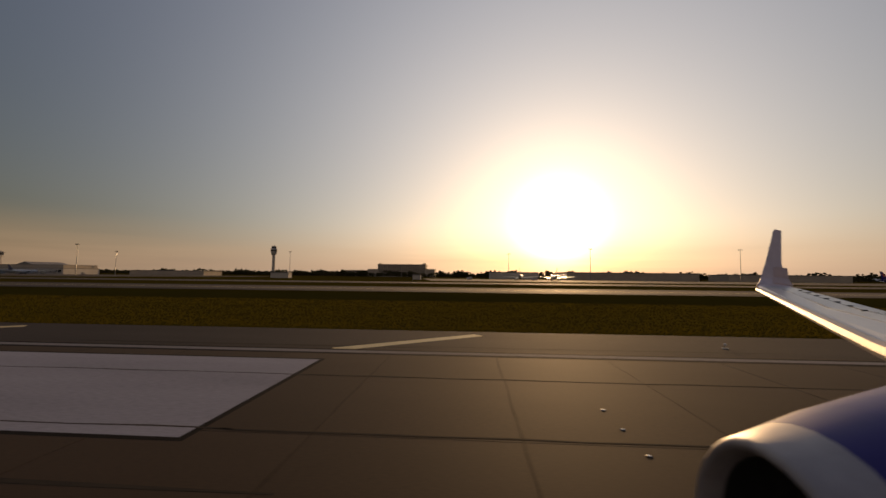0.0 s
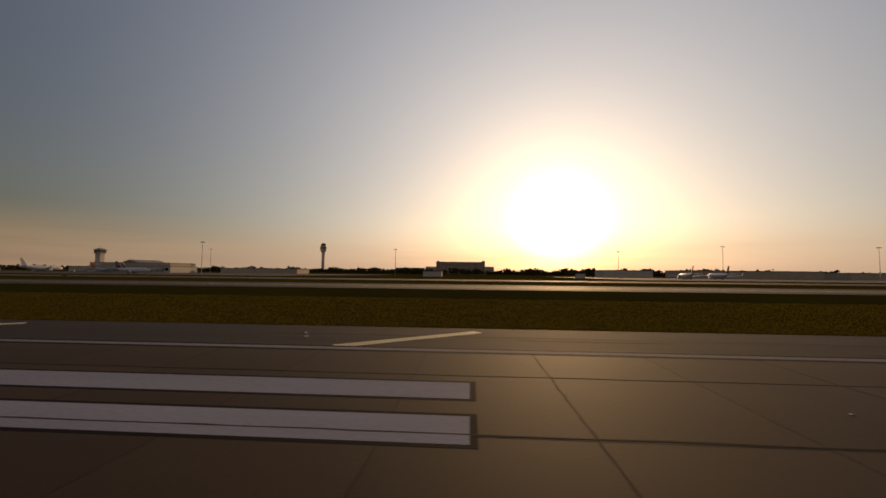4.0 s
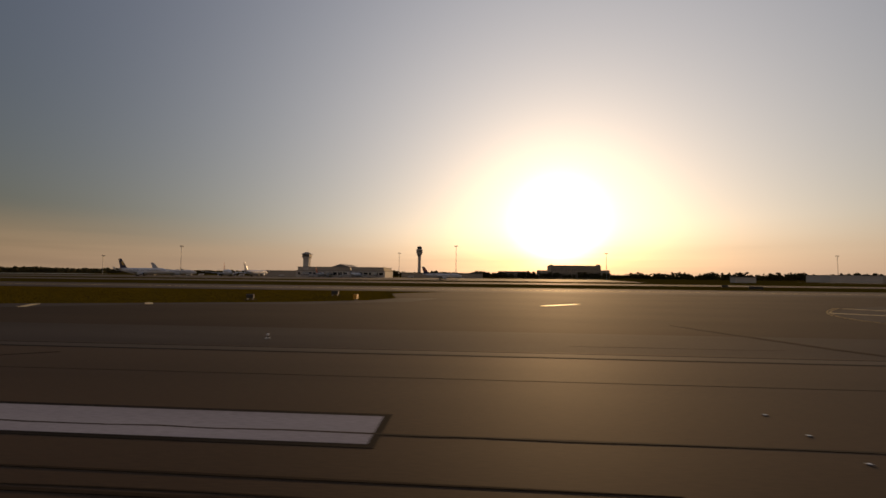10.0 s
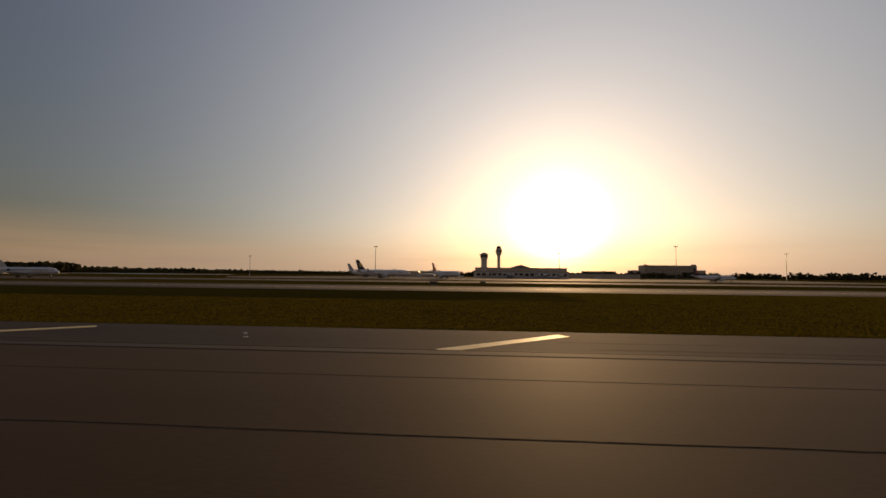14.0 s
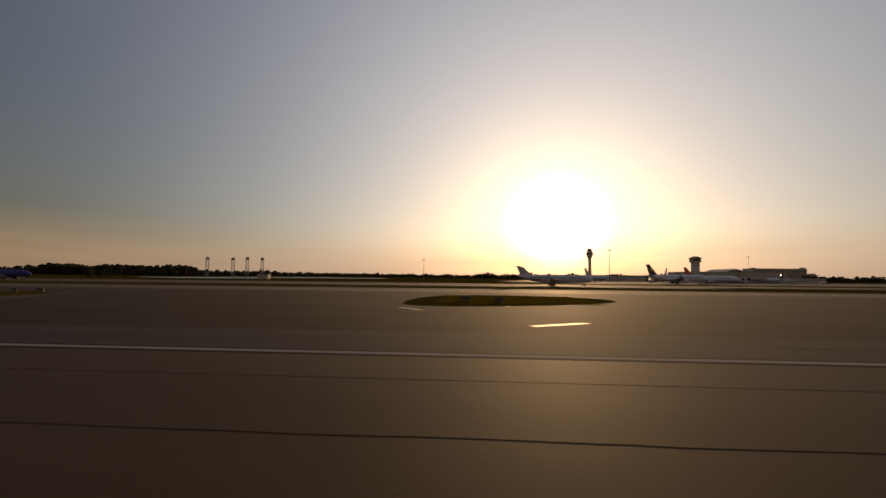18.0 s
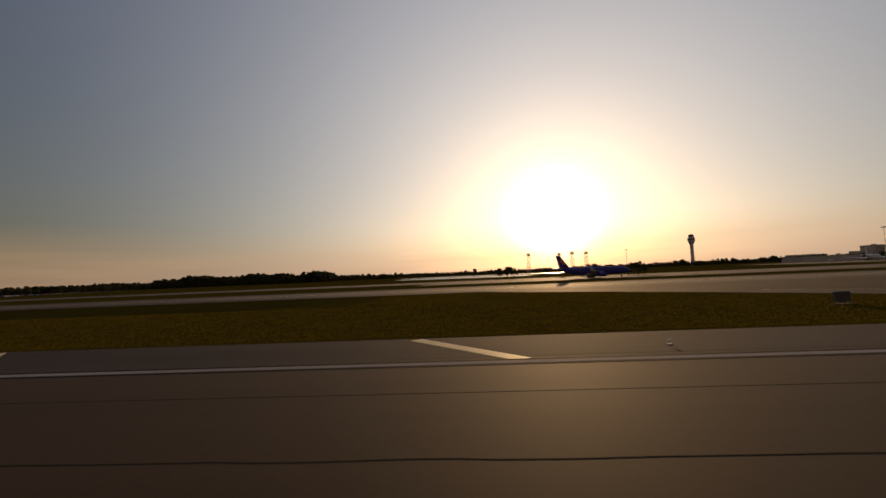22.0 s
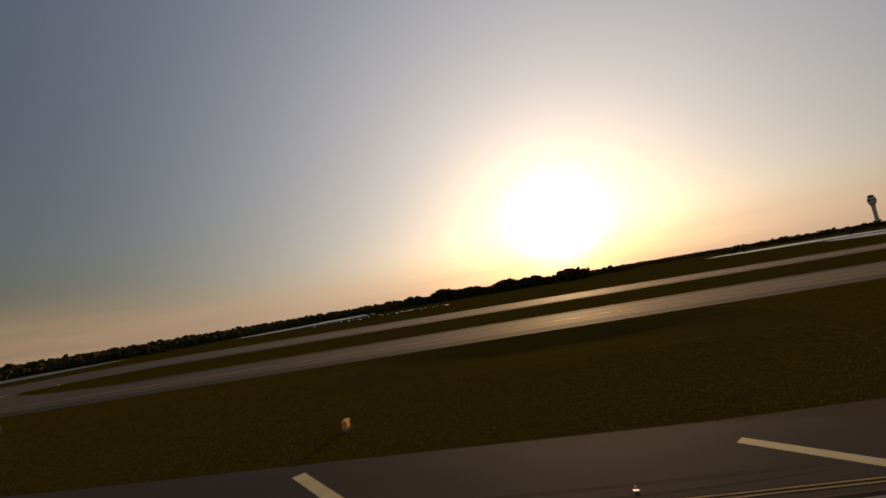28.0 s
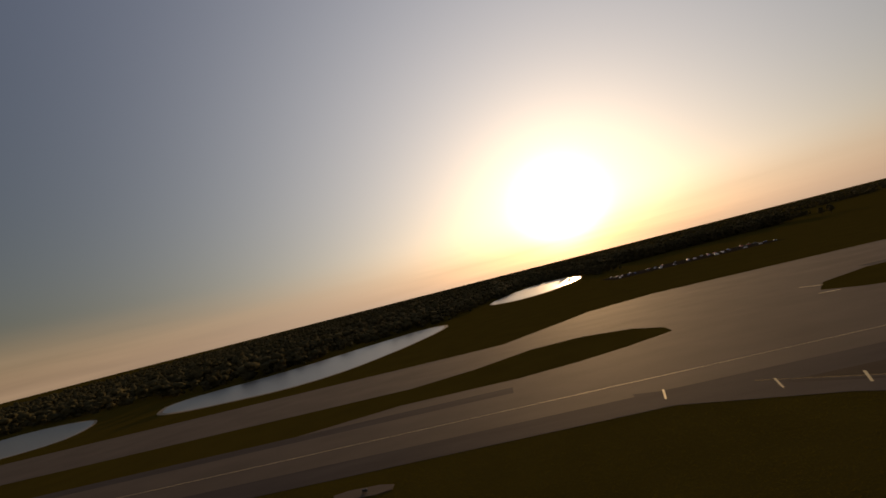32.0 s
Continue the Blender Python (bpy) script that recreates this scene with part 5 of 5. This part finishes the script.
part("spinner", loft([(x + ENG, 4.83, 1.36, r, r) for x, r in ((2.45, 0.02), (2.6, 0.16), (2.9, 0.30))], 16), DARK_STEEL, nac, smooth=True)
for i in range(24):
    a = i * math.pi / 12
    bm = bmesh.new()
    v = [bm.verts.new(p) for p in ((2.84 + ENG, 4.83 + 0.28 * math.cos(a), 1.36 + 0.28 * math.sin(a)), (2.9 + ENG, 4.83 + 0.28 * math.cos(a + 0.2), 1.36 + 0.28 * math.sin(a + 0.2)),
                                   (2.9 + ENG, 4.83 + 0.8 * math.cos(a + 0.24), 1.36 + 0.8 * math.sin(a + 0.24)), (2.8 + ENG, 4.83 + 0.8 * math.cos(a), 1.36 + 0.8 * math.sin(a)))]
    bm.faces.new(v)
    part("fan_blade", bm, DARK_STEEL, nac)
part("strake", boxes((2.9, 3.5, 4.20, 4.24, 2.50, 2.68)), DARK_STEEL, nac, "small dark nacelle strake")
part("pylon", loft([(3.6, 4.83, 2.48, 0.05, 0.06), (4.3, 4.83, 2.48, 0.12, 0.14), (5.6, 4.83, 2.4, 0.18, 0.26), (7.5, 4.83, 2.3, 0.1, 0.2)], 10), GREY_SKIN, wing, smooth=True)
gear = part("main_gear", boxes((9.0, 9.25, 2.75, 3.0, 0.5, 2.4)), STEEL, wing)
for y in (2.45, 3.3):
    bm = tube(0.56, 0.56, -0.2, 0.2, 16)
    bmesh.ops.rotate(bm, verts=bm.verts, cent=(0, 0, 0), matrix=Matrix.Rotation(radians(90), 3, "X"))
    part("wheel", bm, TYRE, gear, at=(9.12, y, 0.56))

# ---- car park ----
flat("car_park", slab([(2098, 446), (2268, 458), (2268, 512), (2098, 500)], -0.2, 0.045), PARKING, "asphalt car park before the woods", "car park")


def car(mat):
    ob = thing("parked_car", 0, 0, 0.045, 0, "glossy parked car in the car park", "car", "parked cars")
    part("body", loft([(x, 0, h, a, b) for x, h, a, b in ((2.2, 0.6, 0.55, 0.25), (2.0, 0.62, 0.85, 0.36), (0.9, 0.68, 0.9, 0.42), (-1.6, 0.7, 0.9, 0.45), (-2.1, 0.7, 0.8, 0.35))], 10), mat, ob, smooth=True)
    part("cabin", loft([(x, 0, h, a, b) for x, h, a, b in ((0.95, 0.98, 0.7, 0.08), (0.2, 1.15, 0.72, 0.32), (-0.9, 1.15, 0.72, 0.32), (-1.7, 0.98, 0.68, 0.1))], 10), DARK_GLASS, ob, "dark glass cabin", smooth=True)
    for x in (1.35, -1.3):
        for y in (-0.8, 0.8):
            bm = tube(0.33, 0.33, -0.1, 0.1, 10)
            bmesh.ops.rotate(bm, verts=bm.verts, cent=(0, 0, 0), matrix=Matrix.Rotation(radians(90), 3, "X"))
            part("wheel", bm, TYRE, ob, at=(x, y, 0.33))
    return ob


rng = random.Random(8)
first = {}
n = 0
for row in range(3):
    for i in range(23):
        if rng.random() > 0.45:
            continue
        s, q = 2103 + i * 7.1, 455 + row * 16 + (i * 7.1) * 0.07
        idx = rng.choice((0, 1, 2, 2, 3, 4))
        spot = Matrix.Translation(W(s, q, 0.045)) @ Matrix.Rotation(radians(90 + rng.uniform(-3, 3)), 4, "Z")
        if idx in first:
            copy_thing(first[idx], spot)
        else:
            first[idx] = car(CAR_PAINTS[idx])
            first[idx].matrix_basis = spot

# ---- service vehicles on the apron ----
def service_truck(s, q, rot, length, tall):
    ob = thing("service_truck", s, q, 0.045, rot, "white box-bodied service truck on the apron", "truck", "service trucks")
    part("cab", boxes((-length / 2, -length / 2 + 1.7, -1.0, 1.0, 0.5, 2.2), bevel=0.15), CAR_PAINTS[0], ob, "white cab")
    part("windscreen", boxes((-length / 2 - 0.02, -length / 2 + 0.06, -0.85, 0.85, 1.35, 2.0)), DARK_GLASS, ob, "dark windscreen")
    part("cargo_body", boxes((-length / 2 + 1.9, length / 2, -1.15, 1.15, 0.7, tall), bevel=0.06), WALL, ob, "pale box body")
    part("chassis", boxes((-length / 2 + 0.2, length / 2 - 0.2, -0.5, 0.5, 0.4, 0.66)), DARK_STEEL, ob)
    for x in (-length / 2 + 1.0, length / 2 - 1.2):
        for y in (-0.95, 0.95):
            bm = tube(0.42, 0.42, -0.14, 0.14, 10)
            bmesh.ops.rotate(bm, verts=bm.verts, cent=(0, 0, 0), matrix=Matrix.Rotation(radians(90), 3, "X"))
            part("wheel", bm, TYRE, ob, at=(x, y, 0.42))


for s, q, rot, length, tall in ((900, 535, 0.2, 7, 3.4), (939, 539, 1.4, 6, 2.8), (976, 531, -0.1, 7.5, 3.6), (1020, 539, 0.4, 6, 3.0), (1076, 539, 0.0, 7, 3.4), (1133, 539, 0.3, 6.5, 3.0),
                               (844, 539, -0.3, 7, 3.2), (1088, 452, 0.1, 6, 2.8), (235, 452, 0.5, 7, 3.2), (305, 444, 0.0, 6, 3.0)):
    service_truck(s, q, rot, length, tall)

# ---- trees ----
G = (1 + 5 ** 0.5) / 2
ICO_V = np.array([(-1, G, 0), (1, G, 0), (-1, -G, 0), (1, -G, 0), (0, -1, G), (0, 1, G), (0, -1, -G), (0, 1, -G), (G, 0, -1), (G, 0, 1), (-G, 0, -1), (-G, 0, 1)], float) / math.sqrt(1 + G * G)
ICO_F = np.array([(0, 11, 5), (0, 5, 1), (0, 1, 7), (0, 7, 10), (0, 10, 11), (1, 5, 9), (5, 11, 4), (11, 10, 2), (10, 7, 6), (7, 1, 8),
                  (3, 9, 4), (3, 4, 2), (3, 2, 6), (3, 6, 8), (3, 8, 9), (4, 9, 5), (2, 4, 11), (6, 2, 10), (8, 6, 7), (9, 8, 1)])
gen = np.random.default_rng(3)


def clumps(centres, radii):
    """Ragged leaf clumps: jittered twenty-sided lumps, joined in one mesh."""
    n = len(centres)
    v = ICO_V[None] * (1 + gen.uniform(-0.42, 0.42, (n, 12, 1))) * radii[:, None, :] + centres[:, None, :]
    f = ICO_F[None] + 12 * np.arange(n)[:, None, None]
    return v.reshape(-1, 3), f.reshape(-1, 3)


def fast_mesh(name, v, f, mat):
    me = bpy.data.meshes.new(name)
    v = v * K
    me.vertices.add(len(v))
    me.vertices.foreach_set("co", v.ravel().astype(np.float32))
    me.loops.add(f.size)
    me.loops.foreach_set("vertex_index", f.ravel().astype(np.int32))
    me.polygons.add(len(f))
    me.polygons.foreach_set("loop_start", np.arange(0, f.size, 3, dtype=np.int32))
    me.polygons.foreach_set("loop_total", np.full(len(f), 3, dtype=np.int32))
    me.update(calc_edges=True)
    me.materials.append(mat)
    return me


def wood(label, spots, heights, per_tree, spread, name="woodland"):
    """Many trees as one mass: each a thin trunk below and a ragged crown of clumps."""
    n = len(spots)
    x, y = S0 - spots[:, 0], spots[:, 1]
    c, r = [], []
    for j in range(per_tree):
        ang, rad = gen.uniform(0, 2 * np.pi, n), spread * heights * gen.uniform(0.0, 1.0, n)
        zz = heights * gen.uniform(0.15, 0.93, n)
        shrinkage = 1.0 - 0.55 * np.clip((zz / heights - 0.45) / 0.5, 0, 1)
        rr = heights * gen.uniform(0.075, 0.15, n) * (2.3 if per_tree < 4 else 1.0)
        c.append(np.stack([x + rad * shrinkage * np.cos(ang), y + rad * shrinkage * np.sin(ang), zz], 1))
        r.append(np.stack([rr * 1.2, rr * 1.2, rr * gen.uniform(0.6, 1.0, n)], 1))
    v, f = clumps(np.concatenate(c), np.concatenate(r))
    ob = tagged(new(name, fast_mesh(name, v, f, FOLIAGE)), label, "woodland", kind="stuff")
    a = np.array([(0, 0), (1, 0), (0.5, 0.87)]) - (0.5, 0.29)
    tv = np.zeros((n, 6, 3))
    w = heights[:, None] * 0.035
    for i in range(3):
        tv[:, i, 0], tv[:, i, 1] = x + a[i, 0] * w[:, 0], y + a[i, 1] * w[:, 0]
        tv[:, i + 3, 0], tv[:, i + 3, 1], tv[:, i + 3, 2] = x + a[i, 0] * w[:, 0] * 0.5, y + a[i, 1] * w[:, 0] * 0.5, heights * 0.7
    tf = np.array([(0, 1, 4), (0, 4, 3), (1, 2, 5), (1, 5, 4), (2, 0, 3), (2, 3, 5)])[None] + 6 * np.arange(n)[:, None, None]
    part("trunks", fast_mesh("trunks", tv.reshape(-1, 3), tf.reshape(-1, 3), BARK), BARK, ob)
    return ob


def belt(s0, s1, q0, q1, gap, lo, hi):
    n = int(abs(s1 - s0) * abs(q1 - q0) / gap ** 2)
    p = np.stack([gen.uniform(s0, s1, n), gen.uniform(q0, q1, n)], 1)
    h = gen.uniform(lo, hi, n) * 1.1 * (0.85 + 0.25 * np.sin(p[:, 0] / 37.0) * np.sin(p[:, 0] / 13.0 + 1))
    return p, h


for note, dims, per, spread in (("dark pine wood behind the airfield", (1860, 2204, 772, 850, 6.5, 17, 21), 14, 0.26), ("dark wood at the edge of the airfield", (2200, 2360, 830, 880, 8, 12, 17), 14, 0.3),
                                ("distant dark tree belt", (1737, 1884, 866, 924, 8, 8, 11), 10, 0.3), ("distant low tree belt", (1266, 1808, 1251, 1328, 10, 8, 12), 9, 0.32),
                                ("distant tree belt below the tower", (581, 1265, 1164, 1231, 9, 11, 16), 10, 0.3), ("distant tree belt before the hotel", (313, 740, 972, 1020, 8, 10, 15), 10, 0.3),
                                ("distant tree belt on the horizon", (-1300, 341, 866, 924, 9, 11, 17), 10, 0.3)):
    p, h = belt(*dims)
    wood(note, p, h, per, spread)
far = []
for dims in ((-2500, 1800, 1350, 3600, 42, 10, 14), (1800, 4400, 1450, 4600, 34, 11, 17), (1890, 4400, 870, 1450, 15, 10, 15)):
    far.append(belt(*dims))
wood("wide dark forest to the horizon", np.concatenate([p for p, h in far]), np.concatenate([h for p, h in far]), 2, 0.25)
p, h = belt(2230, 4200, 240, 880, 11.5, 9, 13)
front = np.interp(p[:, 0], (2230, 2345, 2412, 2450, 2500, 2590, 2680, 2780, 2905, 3300, 4200), (835, 760, 590, 470, 448, 365, 348, 404, 396, 330, 300))
keep = p[:, 1] > front
wood("dark dense forest behind the lakes", p[keep], h[keep], 3, 0.3)
p, h = belt(2206, 2244, 620, 800, 9, 10, 15)
wood("dark wood beside the narrow lake", p, h, 6, 0.3)


def tree(s, q, height, label, seed):
    """A single tree: tapered trunk, limbs and a crown of leaf clumps."""
    r = random.Random(seed)
    ob = thing("tree", s, q, 0, 0, label, "tree", "airfield trees")
    part("trunk", tube(height * 0.035, height * 0.018, 0, height * 0.62, 7), BARK, ob)
    for i in range(4):
        a, z = r.uniform(0, 6.28), height * r.uniform(0.3, 0.5)
        bm = tube(height * 0.014, height * 0.006, 0, height * 0.36, 5)
        bmesh.ops.rotate(bm, verts=bm.verts, cent=(0, 0, 0), matrix=Matrix.Rotation(radians(48), 3, "Y"))
        part("limb", bm, BARK, ob, at=(0, 0, z), rot=a)
    m = 46
    ang, rad, zz = gen.uniform(0, 6.28, m), height * 0.34 * np.sqrt(gen.uniform(0, 1, m)), height * gen.uniform(0.34, 0.95, m)
    taper = 1 - 0.6 * np.clip((zz / height - 0.5) / 0.5, 0, 1)
    c = np.stack([rad * taper * np.cos(ang), rad * taper * np.sin(ang), zz], 1)
    rr = height * gen.uniform(0.06, 0.12, m)
    v, f = clumps(c, np.stack([rr, rr, rr * 0.8], 1))
    part("crown", fast_mesh("crown", v, f, FOLIAGE), FOLIAGE, ob, "dark leafy crown")


for i, (s, q, h) in enumerate(((1684, 617, 9.5), (1693, 620, 10.5), (1701, 616, 9), (1710, 621, 8), (1554, 295, 8), (1549, 298, 7), (1559, 297, 7.5), (1494, 219, 6), (1490, 221, 5), (1498, 222, 5.5), (1533, 481, 10), (1573, 577, 11), (953, 1135, 12), (902, 1130, 11), (883, 1135, 13), (863, 1133, 10), (973, 1140, 12), (1033, 1135, 11), (1840, 714, 15), (1849, 720, 14), (2257, 750, 15), (2272, 755, 16))):
    tree(s, q, h, "lone leafy tree at the edge of the airfield", i)

# ---- rough grass between the runway and the taxiway ----
def blade_material():
    m = bpy.data.materials.new("grass_blades")
    m.use_nodes = True
    nt = m.node_tree
    out = nt.nodes["Material Output"]
    nt.nodes.remove(nt.nodes["Principled BSDF"])
    geo, ramp = nt.nodes.new("ShaderNodeNewGeometry"), nt.nodes.new("ShaderNodeValToRGB")
    ramp.color_ramp.elements[0].color, ramp.color_ramp.elements[1].color = (0.074, 0.057, 0.006, 1), (0.102, 0.077, 0.010, 1)
    nt.links.new(geo.outputs["Random Per Island"], ramp.inputs[0])
    dif, tra, mix = nt.nodes.new("ShaderNodeBsdfDiffuse"), nt.nodes.new("ShaderNodeBsdfTranslucent"), nt.nodes.new("ShaderNodeMixShader")
    mix.inputs[0].default_value = 0.42
    nt.links.new(ramp.outputs[0], dif.inputs["Color"])
    nt.links.new(ramp.outputs[0], tra.inputs["Color"])
    nt.links.new(dif.outputs[0], mix.inputs[1])
    nt.links.new(tra.outputs[0], mix.inputs[2])
    nt.links.new(mix.outputs[0], out.inputs["Surface"])
    return m


def tufts(s, q, z, tall):
    n = len(s)
    ang = gen.uniform(0, np.pi, (n, 4))
    gx, gy = (S0 - s)[:, None] + gen.uniform(-0.9, 0.9, (n, 4)), q[:, None] + gen.uniform(-0.7, 0.7, (n, 4))
    hgt = tall * gen.uniform(0.5, 1.2, (n, 4))
    w = 0.045
    low = np.full_like(gx, 0.0) + z
    v = np.stack([np.stack([gx - w * np.cos(ang), gy - w * np.sin(ang), low], 2), np.stack([gx + w * np.cos(ang), gy + w * np.sin(ang), low], 2),
                  np.stack([gx + 0.1 * np.sin(ang * 7), gy, low + hgt], 2)], 2)
    return v.reshape(-1, 3)


BLADES = blade_material()
n = 480000
gs, gq = gen.uniform(240, 2500, n), 31.2 + 66 * gen.uniform(0, 1, n) ** 1.5
ok = np.ones(n, bool)
for outline in EXITS:
    inside = np.zeros(n, bool)
    for (a, b), (c, d) in zip(outline, outline[1:] + outline[:1]):
        if b != d:
            inside ^= ((b > gq) != (d > gq)) & (gs < (c - a) * (gq - b) / (d - b) + a)
    ok &= ~inside
ok &= (gq < 64) | np.array([any(a < v < b for a, b in FLAT_SPANS) for v in gs])
v = [tufts(gs[ok], gq[ok], 0.0, 0.12)]
for a, b, c, d in ((1262, 1286, 62, 86), (1358, 1378, 42, 70), (1446, 1460, 62, 88)):
    m = 2400
    v.append(tufts(gen.uniform(a, b, m), gen.uniform(c, d, m), 0.07, 0.14))
v = np.concatenate(v)
tagged(new("rough_grass", fast_mesh("rough_grass", v, np.arange(len(v)).reshape(-1, 3), BLADES)), "rough grass blades beside the runway shoulder", "grass", kind="stuff")

build_slabs()
